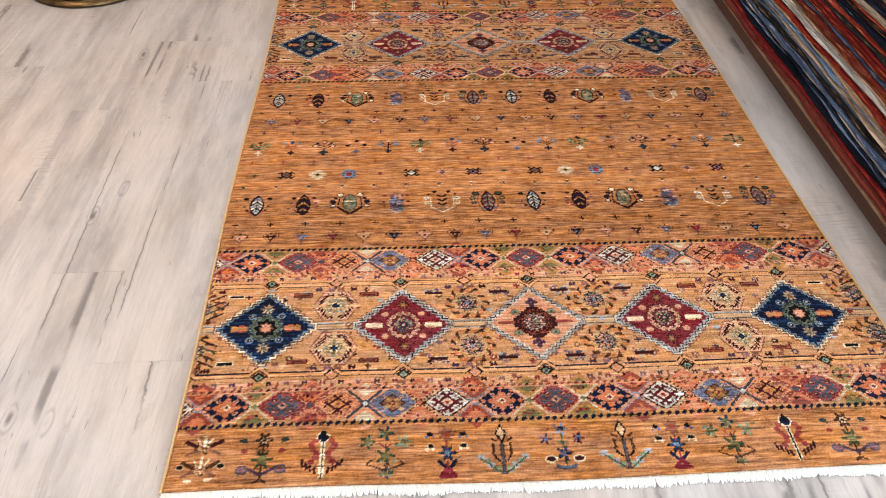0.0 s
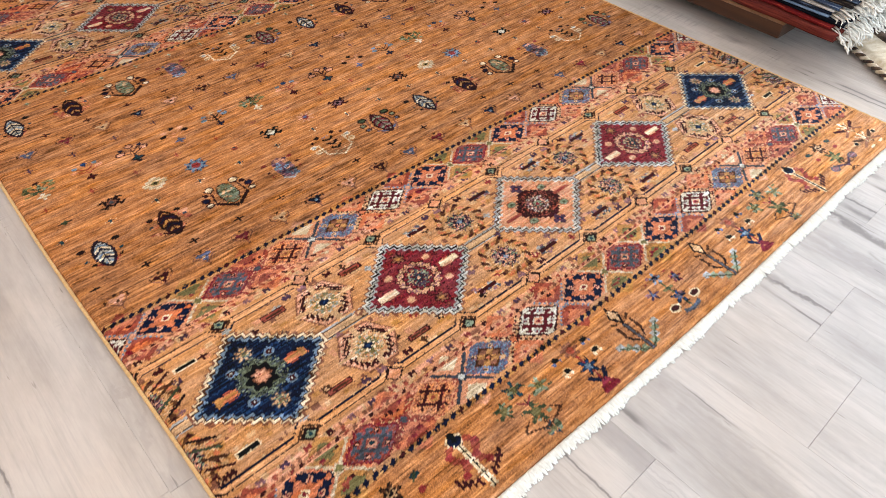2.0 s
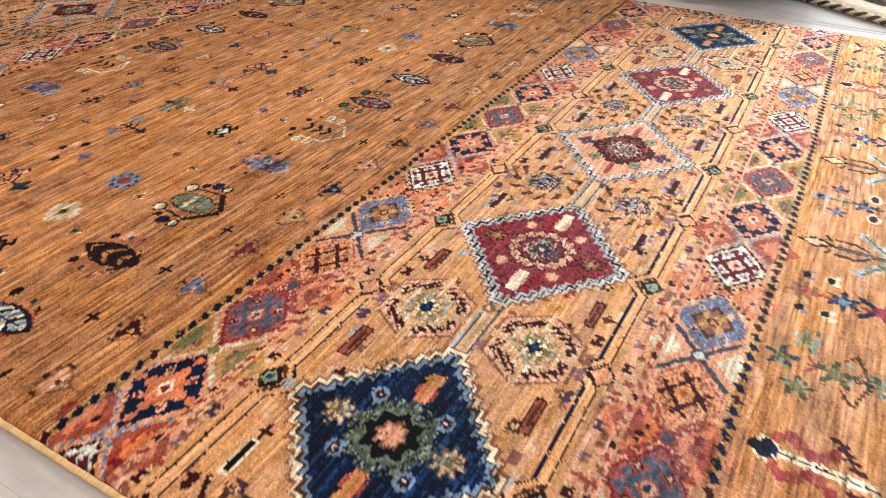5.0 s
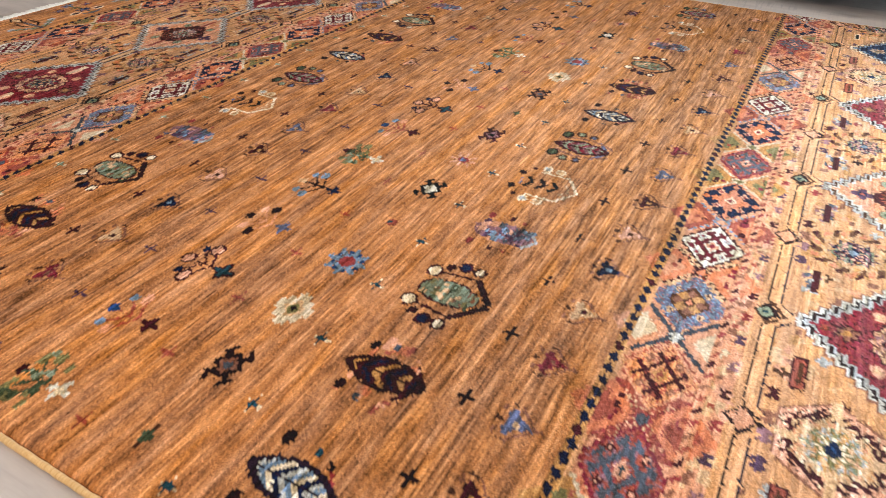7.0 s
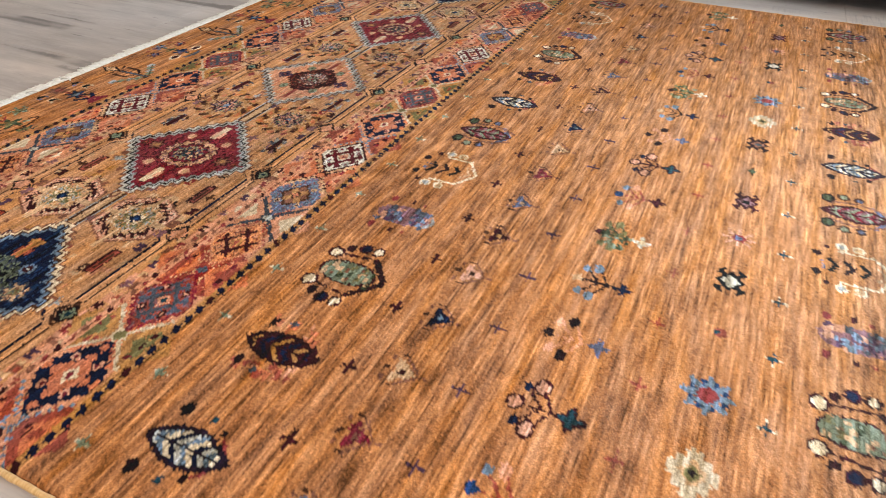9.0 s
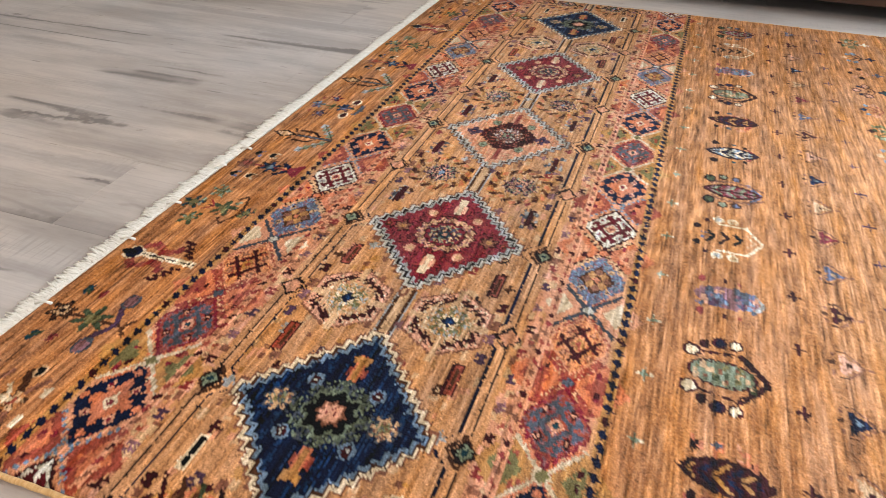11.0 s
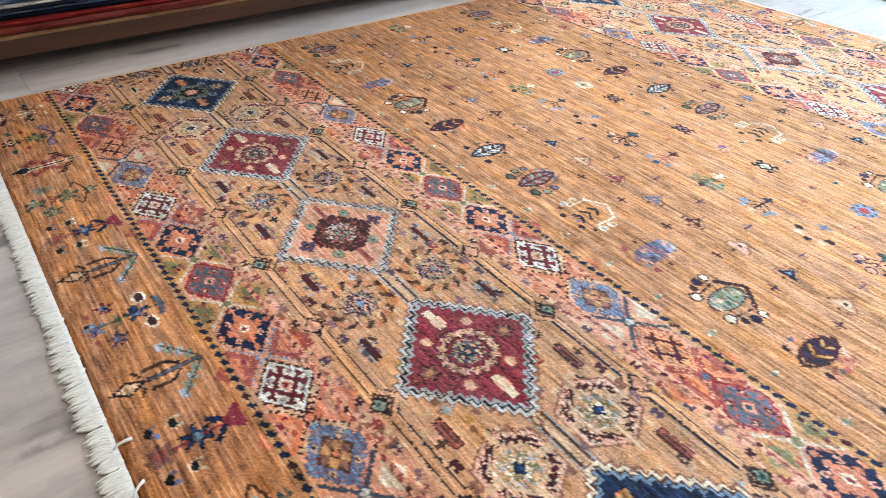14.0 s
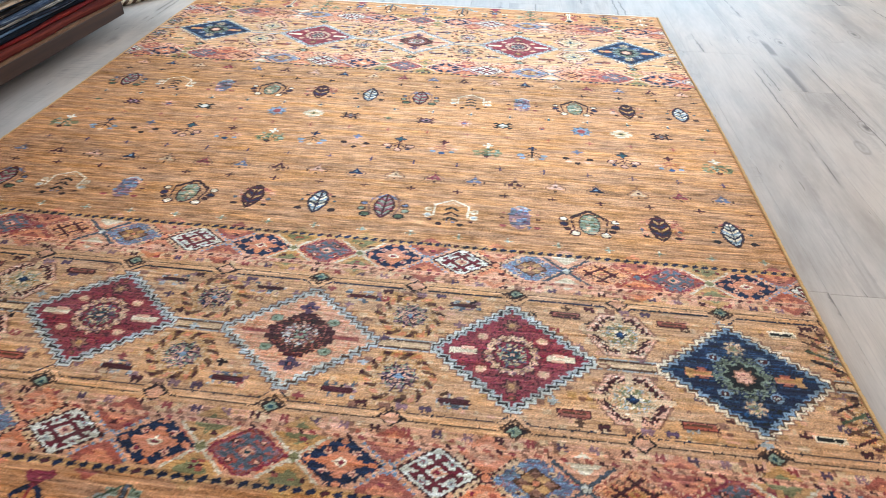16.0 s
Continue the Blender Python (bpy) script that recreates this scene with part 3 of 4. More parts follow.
def row_motif(cx, cy, kind):
    if kind == 0:
        vee(cx, cy - 0.046, 0.026, 0.022, 0.0035, "red")
        leaf(cx, cy, ("ash", "navy", "cream", "sky"), C["purple"] * 0.35)
        both(oval, cx, 0.034, cy + 0.026, 0.0085, 0.0062, "choc")
        both(rect, cx, 0.034, cy - 0.006, 0.004, 0.003, "teal")
        both(rect, cx, 0.026, cy - 0.024, 0.004, 0.003, "choc")
    elif kind == 1:
        vee(cx, cy - 0.047, 0.024, 0.020, 0.005, "maroon")
        speck(cx - 0.042, cx + 0.042, cy - 0.034, cy + 0.03, 44, ("rust", "orange", "peach"), 0.004)
        leaf(cx, cy, ("gold", "maroon", "navy", "maroon"), C["maroon"] * 0.7)
        both(oval, cx, 0.030, cy + 0.026, 0.007, 0.005, "choc")
        both(oval, cx, 0.036, cy + 0.004, 0.0045, 0.004, "grey")
    elif kind == 2:
        vee(cx, cy - 0.047, 0.036, 0.030, 0.008, C["maroon"] * 0.6)
        both(lambda x: line(x, cy - 0.018, cx + (x - cx) * 0.82, cy + 0.030, 0.0036, "maroon"), cx, 0.036)
        oval(cx, cy + 0.002, 0.0185, 0.034, C["sage"] * 0.9, "maroon")
        speck(cx - 0.014, cx + 0.014, cy - 0.03, cy + 0.03, 34, ("olive", "green", "tan", "tan", "sage", "dusk"), 0.0036)
        both(oval, cx, 0.029, cy + 0.036, 0.0078, 0.0068, "cream", "maroon")
        both(oval, cx, 0.043, cy + 0.022, 0.0075, 0.0062, C["maroon"] * 0.7)
        both(oval, cx, 0.050, cy + 0.006, 0.0065, 0.0055, "navy", "maroon")
        both(oval, cx, 0.050, cy - 0.012, 0.006, 0.0052, "cream", "maroon")
    elif kind == 3:
        vee(cx, cy - 0.044, 0.018, 0.012, 0.005, "pale")
        oval(cx, cy, 0.021, 0.039, "mauve")
        speck(cx - 0.019, cx + 0.019, cy - 0.034, cy + 0.034, 46, ("peri", "purple", "pink", "grey", "sky"), 0.0042)
        both(oval, cx, 0.033, cy + 0.030, 0.0068, 0.005, "red")
        both(rect, cx, 0.036, cy + 0.002, 0.005, 0.003, "maroon")
        both(rect, cx, 0.034, cy - 0.016, 0.0035, 0.003, "rust")
    elif kind == 4:
        vee(cx, cy - 0.046, 0.032, 0.020, 0.0042, "cream")
        both(lambda x: line(x, cy - 0.026, x, cy + 0.016, 0.004, "cream"), cx, 0.034)
        vee(cx, cy - 0.036, 0.016, 0.012, 0.003, "tan")
        for k in range(3):
            vee(cx, cy - 0.018 + 0.018 * k, 0.014, 0.011, 0.0062, "ink" if k != 1 else "choc")
        both(oval, cx, 0.021, cy + 0.042, 0.0072, 0.0052, "choc")
        both(rect, cx, 0.006, cy + 0.034, 0.003, 0.003, "peri")
        both(oval, cx, 0.046, cy + 0.014, 0.0052, 0.0045, "pale", "cream")
        both(oval, cx, 0.046, cy - 0.006, 0.0048, 0.0045, "tan", "cream")
        both(rect, cx, 0.040, cy + 0.030, 0.004, 0.0032, "maroon")
    else:
        vee(cx, cy - 0.046, 0.030, 0.020, 0.006, "peri")
        leaf(cx, cy, ("mauve", "crimson", "sage"), "maroon", "dusk")
        both(oval, cx, 0.034, cy + 0.030, 0.0085, 0.006, "green", "choc")
        both(oval, cx, 0.044, cy + 0.010, 0.006, 0.005, "sage", "brown")
        both(oval, cx, 0.042, cy - 0.010, 0.005, 0.0045, "peri", "brown")
    region("leaf_motif" if kind in (0, 1, 5) else "palmette_motif", cx, cy, 0.056, 0.052)


def shrub(cx, cy, kind):
    stem, top, side, base = (("green", "maroon", "olive", "white"), ("rust", "blue", "peach", "maroon"), ("maroon", "pink", "pink", "teal"),
                             ("peach", "choc", "choc", "peri"), ("choc", "tan", "sky", "navy"))[kind]
    line(cx, cy - 0.024, cx, cy + 0.024, 0.0032, stem, 0.004 if kind in (1, 3) else 0)
    both(lambda x: line(cx, cy - 0.008, x, cy + 0.006, 0.003, stem), cx, 0.026)
    both(lambda x: line(cx, cy + 0.002, x, cy + 0.020, 0.003, stem), cx, 0.022)
    rim = "maroon" if kind == 2 else None
    oval(cx, cy + 0.028, 0.0072, 0.006, top, rim)
    both(oval, cx, 0.027, cy + 0.008, 0.0085, 0.006, side, rim)
    both(oval, cx, 0.022, cy + 0.022, 0.0065, 0.0045, {0: "olive", 1: "sky", 2: "navy", 3: "peach", 4: "sky"}[kind])
    if kind == 0:
        speck(cx - 0.03, cx + 0.03, cy - 0.012, cy + 0.024, 20, ("sage", "green", "olive"), 0.004)
    rosette(cx, cy - 0.026, 0.0125, 4, base, "cream" if kind == 0 else base, "maroon" if kind == 2 else None, 0.3)


def star(cx, cy, kind):
    if kind == 0:
        both(rect, cx, 0.008, cy, 0.006, 0.003, "brown")
        diam(cx, cy, 0.009, 0.008, "green")
    elif kind in (1, 5, 7):
        a, b = {1: ("choc", "grey"), 5: ("ink", "white"), 7: ("maroon", "mauve")}[kind]
        for s in (-1, 1):
            line(cx - 0.020, cy - s * 0.014, cx + 0.020, cy + s * 0.014, 0.0070, a)
            both(lambda x: line(x, cy + s * 0.017, cx + (x - cx) * 1.9, cy + s * 0.008, 0.0042, a), cx, 0.013)
        diam(cx, cy, 0.021, 0.017, a)
        diam(cx, cy, 0.013, 0.011, "dusk" if kind == 1 else b)
        diam(cx, cy, 0.006, 0.006, b)
        if kind == 7:
            rect(cx, cy, 0.004, 0.004, "ink")
    elif kind == 2:
        both(rect, cx, 0.017, cy, 0.009, 0.0065, C["cream"] * 0.8)
        rect(cx, cy, 0.0075, 0.022, C["cream"] * 0.8)
        rect(cx, cy, 0.018, 0.0155, C["cream"] * 0.8)
        diam(cx, cy, 0.015, 0.013, "tan")
        diam(cx, cy, 0.010, 0.009, "olive")
        diam(cx, cy, 0.005, 0.005, "choc")
    elif kind == 3:
        rosette(cx, cy, 0.027, 8, "sky", "red", None, 0.30)
        for k in range(8):
            a = math.pi * (k / 4 + 0.125)
            oval(cx + 0.018 * math.cos(a), cy + 0.017 * math.sin(a), 0.0034, 0.0032, "blue")
    elif kind == 4:
        rosette(cx, cy, 0.020, 6, C["field"] * 1.18, "rust", None, 0.4)
        rect(cx, cy + 0.004, 0.0035, 0.003, "teal")
    else:
        rosette(cx, cy, 0.022, 8, "pink", "red", None, 0.45)
        rect(cx, cy, 0.0045, 0.004, "peri")


def bud(cx, cy, col, core):
    both(lambda x: line(cx, cy - 0.016, x, cy + 0.004, 0.0028, "dusk"), cx, 0.022)
    both(lambda x: line(x, cy + 0.004, x, cy + 0.012, 0.0028, "brown"), cx, 0.021)
    sl, dx, dy = win(cx, cy, 0.018, 0.016)
    put(sl, (abs(dx) < 0.0155 * (dy + 0.0145) / 0.0245) & (dy < 0.009), col)
    both(oval, cx, 0.009, cy + 0.007, 0.007, 0.0045, col)
    rect(cx, cy, 0.0032, 0.0032, core)
    both(rect, cx, 0.014, cy + 0.017, 0.0032, 0.0028, "brown" if col == "cream" else "dusk")
    rect(cx, cy + 0.018, 0.003, 0.0028, "brown")
    rect(cx, cy - 0.021, 0.0022, 0.004, "dusk")


def plus(cx, cy, col, core=None, r=0.0105):
    rect(cx, cy, r, 0.0018, col)
    rect(cx, cy, 0.0019, r * 0.85, col)
    if core:
        both(rect, cx, 0.0055, cy, 0.0028, 0.0018, core)
        rect(cx, cy, 0.0024, 0.0052, core)


def border_flower(cx, cy, kind):
    if kind == "A":
        for k, sy in enumerate((0.026, -0.022)):
            rosette(cx, cy + sy, 0.015, 5, "tan", "rust", "brown", 0.4)
            both(lambda x: line(x, cy + sy, cx + (x - cx) * 3.4, cy + sy + 0.014, 0.009, "maroon" if k == 0 else "brown"), cx, 0.012)
            both(lambda x: line(x, cy + sy - 0.006, cx + (x - cx) * 3, cy + sy - 0.018, 0.007, "dusk"), cx, 0.012)
            line(cx, cy + sy, cx, cy + sy + 0.026, 0.006, "cream")
            both(lambda x: line(x, cy + sy + 0.008, cx + (x - cx) * 2.2, cy + sy + 0.020, 0.0035, "cream"), cx, 0.008)
        both(oval, cx, 0.042, cy - 0.018, 0.007, 0.005, "ink", "tan", 0.002)
        both(rect, cx, 0.020, cy - 0.048, 0.008, 0.003, "cream")
    elif kind == "B":
        line(cx, cy - 0.05, cx, cy + 0.03, 0.0035, "brown")
        rosette(cx, cy + 0.036, 0.016, 6, "brown", "tan", "ink", 0.3)
        rosette(cx, cy + 0.036, 0.010, 6, "tan", "choc", None, 0.3)
        rosette(cx, cy - 0.008, 0.024, 6, "green", "olive", None, 0.35)
        both(lambda x: line(cx, cy - 0.042, x, cy - 0.024, 0.007, "purple"), cx, 0.035)
        both(oval, cx, 0.040, cy - 0.030, 0.010, 0.007, "mauve", "grey")
        both(oval, cx, 0.044, cy + 0.036, 0.009, 0.005, "teal")
        both(lambda x: line(x, cy + 0.028, cx + (x - cx) * 1.3, cy + 0.040, 0.004, "green"), cx, 0.036)
        both(oval, cx, 0.040, cy + 0.012, 0.0075, 0.005, "red")
        vee(cx, cy - 0.052, 0.014, -0.008, 0.005, "brown")
    elif kind == "C":
        rect(cx, cy - 0.008, 0.0052, 0.048, "cream")
        rect(cx, cy - 0.008, 0.0018, 0.048, "ink")
        oval(cx, cy + 0.038, 0.012, 0.010, "navy", "cream")
        diam(cx, cy + 0.046, 0.007, 0.013, "ink")
        for s in (-1, 1):
            for k in range(6):
                oval(cx + s * (0.018 + 0.007 * math.sin(k * 1.4)), cy + 0.030 - 0.0095 * k, 0.0075, 0.0065, "red" if k % 2 else "rust")
            for k in range(4):
                line(cx + s * (0.012 + 0.009 * k), cy - 0.044 + 0.005 * k, cx + s * (0.016 + 0.009 * k), cy - 0.030 + 0.006 * k, 0.006, "maroon")
    elif kind == "D":
        line(cx, cy - 0.045, cx, cy + 0.02, 0.0032, "maroon")
        both(lambda x: line(cx, cy + 0.008, x, cy + 0.022, 0.003, "red"), cx, 0.014)
        for x, y, r, col in ((0, 0.044, 0.019, "teal"), (-0.040, 0.024, 0.018, "green"), (0.040, 0.024, 0.018, "sage"), (0, -0.008, 0.022, "green"), (0, -0.046, 0.013, "teal")):
            rosette(cx + x, cy + y, r, 5, col, "olive", None, 0.38)
            speck(cx + x - r, cx + x + r, cy + y - r * 0.7, cy + y + r * 0.7, 8, ("green", "olive", "sage"), 0.003)
        both(lambda x: line(cx, cy - 0.040, x, cy - 0.026, 0.0035, "brown"), cx, 0.040)
        both(lambda x: line(x, cy - 0.026, cx + (x - cx) * 0.6, cy - 0.014, 0.0035, "brown"), cx, 0.040)
    elif kind == "E":
        line(cx, cy - 0.050, cx, cy + 0.03, 0.0045, "red")
        rosette(cx, cy + 0.038, 0.019, 7, "dusk", "rust", None, 0.2)
        rosette(cx, cy - 0.004, 0.017, 6, "blue", "sky", "ink", 0.35)
        both(lambda x: line(cx, cy - 0.042, x, cy - 0.020, 0.008, "navy"), cx, 0.020)
        vee(cx, cy - 0.038, 0.018, -0.020, 0.009, "crimson")
        rect(cx, cy - 0.054, 0.016, 0.005, "crimson")
        for s in (-1, 1):
            for y, col in ((0.040, "ink"), (0.012, "cream")):
                oval(cx + s * 0.036, cy + y, 0.0075, 0.0048, "ink", "tan" if col == "cream" else None, 0.0024)
                both(rect, cx + s * 0.036, 0.007, cy + y - 0.007, 0.0028, 0.0035, "peri" if y > 0.02 else "cream")
    elif kind == "F":
        rect(cx, cy - 0.02, 0.005, 0.034, "brown")
        rect(cx, cy - 0.02, 0.0018, 0.034, "grey")
        diam(cx, cy + 0.038, 0.014, 0.024, "choc")
        diam(cx, cy + 0.038, 0.009, 0.016, "tan")
        for s in (-1, 1):
            line(cx + s * 0.010, cy + 0.020, cx + s * 0.024, cy + 0.028, 0.005, "brown")
            line(cx + s * 0.018, cy + 0.016, cx + s * 0.020, cy - 0.010, 0.0065, "brown")
            line(cx + s * 0.020, cy - 0.010, cx + s * 0.006, cy - 0.026, 0.005, "choc")
            for k in range(4):
                rect(cx + s * (0.014 + 0.011 * k), cy - 0.042 + 0.009 * k, 0.008, 0.0062, "pale" if k % 2 else "sage")
            line(cx + s * 0.004, cy - 0.052, cx + s * 0.05, cy - 0.016, 0.003, "green")
    else:
        line(cx, cy - 0.046, cx, cy + 0.036, 0.0035, "green")
        for x, y, col in ((0, 0.044, "sky"), (-0.036, 0.022, "purple"), (0.036, 0.022, "crimson"), (0, -0.012, "blue")):
            rosette(cx + x, cy + y, 0.015, 5, col, "peri", "ink" if y < 0 else None, 0.4)
            speck(cx + x - 0.014, cx + x + 0.014, cy + y - 0.010, cy + y + 0.010, 5, ("navy", "mauve"), 0.003)
        rosette(cx, cy + 0.014, 0.013, 4, "olive", "green", None, 0.4)
        both(oval, cx, 0.030, cy - 0.024, 0.010, 0.006, "maroon", "cream")
        both(lambda x: line(cx, cy - 0.046, x, cy - 0.040, 0.008, "grey"), cx, 0.022)
        both(rect, cx, 0.030, cy + 0.046, 0.006, 0.003, "rust")
    region("flower_motif", cx, cy, 0.058, 0.062)


rect(RX0 + RW / 2, 1.1, RW, 1.2, "field")
band(NEAR_C)
band(FAR_C)
LEAF_X = [0.081 + 0.1362 * k for k in range(12)]
for y in (0.872, 1.415):
    for k, x in enumerate(LEAF_X):
        row_motif(x, y, k % 6)
BUDS = [("tan", "maroon"), ("crimson", "dusk"), ("peri", "tan"), ("maroon", "gold"), ("pink", "brown"), ("navy", "sky")]
for y, o, n0 in ((0.733, 0.050, 4), (1.283, 0.072, 2)):
    for k in range(19):
        bud(o + 0.0862 * k, y, *BUDS[(k * 5 + n0) % 6])
for k in range(16):
    shrub(0.052 + 0.1036 * k, 1.142, k % 5)
for k in range(17):
    star(0.057 + 0.0963 * k, 1.005, k % 8)
for y, o, st, col, core in ((0.787, 0.030, 0.0995, "choc", None), (0.951, 0.030, 0.0985, "cream", "teal"), (1.068, 0.040, 0.0970, "rust", None),
                            (1.222, 0.055, 0.0965, "purple", None), (1.335, 0.030, 0.0985, "maroon", None), (1.497, 0.045, 0.0930, "cream", "sage")):
    for k in range(18):
        if o + st * k < 1.69:
            plus(o + st * k, y, col, core)
FLOWER_X = (0.065, 0.192, 0.318, 0.452, 0.584, 0.702, 0.834, 0.966, 1.080, 1.205, 1.336, 1.466, 1.596)
for y in (0.083, 2.129):
    for x, kd in zip(FLOWER_X, "ABCDEFGFEDCBA"):
        border_flower(x, y, kd)

# dye lots: slow bands along the length, soft streaks along the weft, and knot-to-knot change
def drift(w, h):
    """Even noise smoothed over w knots along the weft and h along the warp."""
    a = rng.normal(0, 1, (NY + 2 * h, NX + 2 * w))
    kx, ky = np.hanning(w + 2)[1:-1], np.hanning(h + 2)[1:-1]
    a = sum(k * a[:, i:i + NX] for i, k in enumerate(kx))
    a = sum(k * a[i:i + NY] for i, k in enumerate(ky))
    return a / a.std()


rows = rng.normal(0, 1, NY)
slow = np.convolve(rng.normal(0, 1, NY + 80), np.hanning(81) / 6.4, "valid")[:NY]
streak, short, cloud = drift(60, 2), drift(22, 1), drift(14, 12)
jy = np.clip(np.arange(NY)[:, None] + rng.choice((-1, 0, 1), (NY, NX), p=(0.04, 0.92, 0.04)), 0, NY - 1)
jx = np.clip(np.arange(NX)[None, :] + rng.choice((-1, 0, 1), (NY, NX), p=(0.10, 0.80, 0.10)), 0, NX - 1)
DYE = DYE[jy, jx]
calm = np.where(((abs(YS - NEAR_C) < 0.26) | (abs(YS - FAR_C) < 0.26)), 0.6, 1.0)[:, None]
light = 0.12 * streak + 0.18 * short + 0.06 * cloud
light = np.where(light > 0, light * 1.3, light) * calm
value = 1 + 0.03 * rows[:, None] + 0.07 * slow[:, None] + light + 0.14 * rng.normal(0, 1, (NY, NX))
DYE *= 0.80 * np.clip(value, 0.30, 2.3)[..., None]
warm = 1 + np.clip(light, -0.4, 0.7)[..., None] * np.array([-0.06, 0.10, 0.45])
DYE = np.clip(1.14 * (DYE * warm) ** 1.28, 0.003, 0.95)
HEIGHT = 0.0095 + 0.00010 * rows[:, None] + 0.00012 * streak + 0.00022 * rng.normal(0, 1, (NY, NX))
HEIGHT = HEIGHT + 0.0012 * np.sin(XS * 5.1 + 0.7)[None, :] * np.sin(YS * 3.7)[:, None]
fall = np.clip(np.minimum.reduce([(XS - XS[0])[None, :] + 0 * HEIGHT, (XS[-1] - XS)[None, :] + 0 * HEIGHT, (YS - YS[0])[:, None] + 0 * HEIGHT, (YS[-1] - YS)[:, None] + 0 * HEIGHT]) / 0.008, 0, 1)
HEIGHT *= 0.35 + 0.65 * np.sqrt(fall)


def skew(x, y):
    return x - 0.019 * (y - 0.42)


def sway(y):
    """The long sides wander a little."""
    return 0.004 * np.sin(y * 4.3 + 0.5)


def near_bend(x):
    return 0.010 * np.clip((x - 1.2) / 0.5, 0, 1) + 0.003 * np.sin(x * 6.0)


def base_of(name, me=None, label="", category="", group="", kind=""):
    return tagged(new(name, me), label, category, group, kind)


rug = base_of("rug", None, "orange-gold hand-knotted wool rug with medallion bands on the floor", "rug")
GX = skew(XS[None, :] + 0 * YS[:, None], YS[:, None]) + sway(YS)[:, None]
GY = YS[:, None] + near_bend(XS)[None, :] * np.clip(1 - (YS[:, None] - RY0) / 0.5, 0, 1)
zone = np.select([YS < NEAR_C - 0.27, YS < NEAR_C + 0.27, YS < FAR_C - 0.27, YS < FAR_C + 0.27], [-1, -2, 0, -3], -4)
REG = np.where(REG == 0, zone[:, None], REG)
ZNAME = {-1: "end_border", -2: "medallion_band", 0: "field", -3: "medallion_band", -4: "end_border"}
ZLABEL = {"end_border": "plain gold end border with small flowers", "medallion_band": "patterned band of stepped medallions", "field": "gold field strewn with small motifs"}
ids = np.arange(NX * NY).reshape(NY, NX)
quads = np.stack([ids[:-1, :-1], ids[:-1, 1:], ids[1:, 1:], ids[1:, :-1]], -1).reshape(-1, 4)
fr = REG[:-1, :-1].reshape(-1)
order = np.argsort(fr, kind="stable")
cuts = np.flatnonzero(np.diff(fr[order])) + 1
PX = np.stack([GX, GY, HEIGHT], -1).reshape(-1, 3)
flat = DYE.reshape(-1, 3)
for part in np.split(order, cuts):
    r = fr[part[0]]
    name = ZNAME[r] if r <= 0 else REGS[r - 1]
    q = quads[part]
    used, inv = np.unique(q, return_inverse=True)
    me = bpy.data.meshes.new(name)
    me.vertices.add(len(used))
    me.vertices.foreach_set("co", PX[used].ravel())
    me.loops.add(q.size)
    me.loops.foreach_set("vertex_index", inv.ravel().astype(np.int32))
    me.polygons.add(len(q))
    me.polygons.foreach_set("loop_start", np.arange(0, q.size, 4, dtype=np.int32))
    me.polygons.foreach_set("use_smooth", np.ones(len(q), bool))
    at = me.attributes.new("dye", "FLOAT_COLOR", "POINT")
    at.data.foreach_set("color", np.concatenate([flat[used], np.ones((len(used), 1))], 1).ravel())
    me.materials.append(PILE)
    me.update(calc_edges=True)
    child(name, me, rug, ZLABEL.get(name, ""))


def tube(points, radii, sides=8):
    """Verts and faces of a round cord along the points."""
    verts, faces = [], []
    pts = [Vector(p) for p in points]
    for i, p in enumerate(pts):
        d = (pts[min(i + 1, len(pts) - 1)] - pts[max(i - 1, 0)]).normalized()
        a = d.cross(Vector((0, 0, 1)))
        a = a.normalized() if a.length > 1e-4 else Vector((1, 0, 0))
        b = d.cross(a)
        for k in range(sides):
            t = 2 * math.pi * k / sides
            verts.append(p + radii[i] * (math.cos(t) * a + math.sin(t) * b))
    for i in range(len(pts) - 1):
        for k in range(sides):
            k2 = (k + 1) % sides
            faces.append((i * sides + k, i * sides + k2, (i + 1) * sides + k2, (i + 1) * sides + k))
    faces.append(tuple(range(sides))[::-1])
    faces.append(tuple(range((len(pts) - 1) * sides, len(pts) * sides)))
    return verts, faces


for x in (RX0, RX0 + RW):
    ys = np.linspace(RY0 + 0.002, RY1 - 0.002, 240)
    pts = [(skew(x, y) + sway(y) + (-0.001 if x < 0.5 else 0.001), y + near_bend(x) * max(0, 1 - (y - RY0) / 0.5), 0.0050 + 0.0006 * math.sin(i * 1.9)) for i, y in enumerate(ys)]
    v, f = tube(pts, [(0.0032 if x < 0.5 else 0.0024) + 0.0003 * math.sin(i * 2.6) for i in range(len(ys))], 8)
    child("selvedge", mesh_of("selvedge", v, f, SELVEDGE), rug, "bright gold overcast side cord")


def tassel_mesh(n, seed):
    """A knotted bundle of cotton warp ends that points along -y."""
    r = random.Random(seed)
    verts, faces = [], []
    for k in range(n):
        x0 = (k - (n - 1) / 2) * 0.0018
        dx, ln = r.uniform(-0.0036, 0.0036), r.uniform(0.0215, 0.0285)
        pts = []
        for i in range(6):
            t = i / 5
            pts.append((x0 * (0.55 if i == 1 else 1) + dx * t * t + r.uniform(-0.0006, 0.0006), -ln * t, 0.0048 - 0.0020 * t + 0.0010 * math.sin(t * 3.1) + r.uniform(0, 0.0008)))
        v, f = tube(pts, [0.0019, 0.0016, 0.0018, 0.0018, 0.0016, 0.0010], 5)
        faces += [tuple(a + len(verts) for a in q) for q in f]
        verts += v
    return mesh_of("tassel", verts, faces, FRINGE)


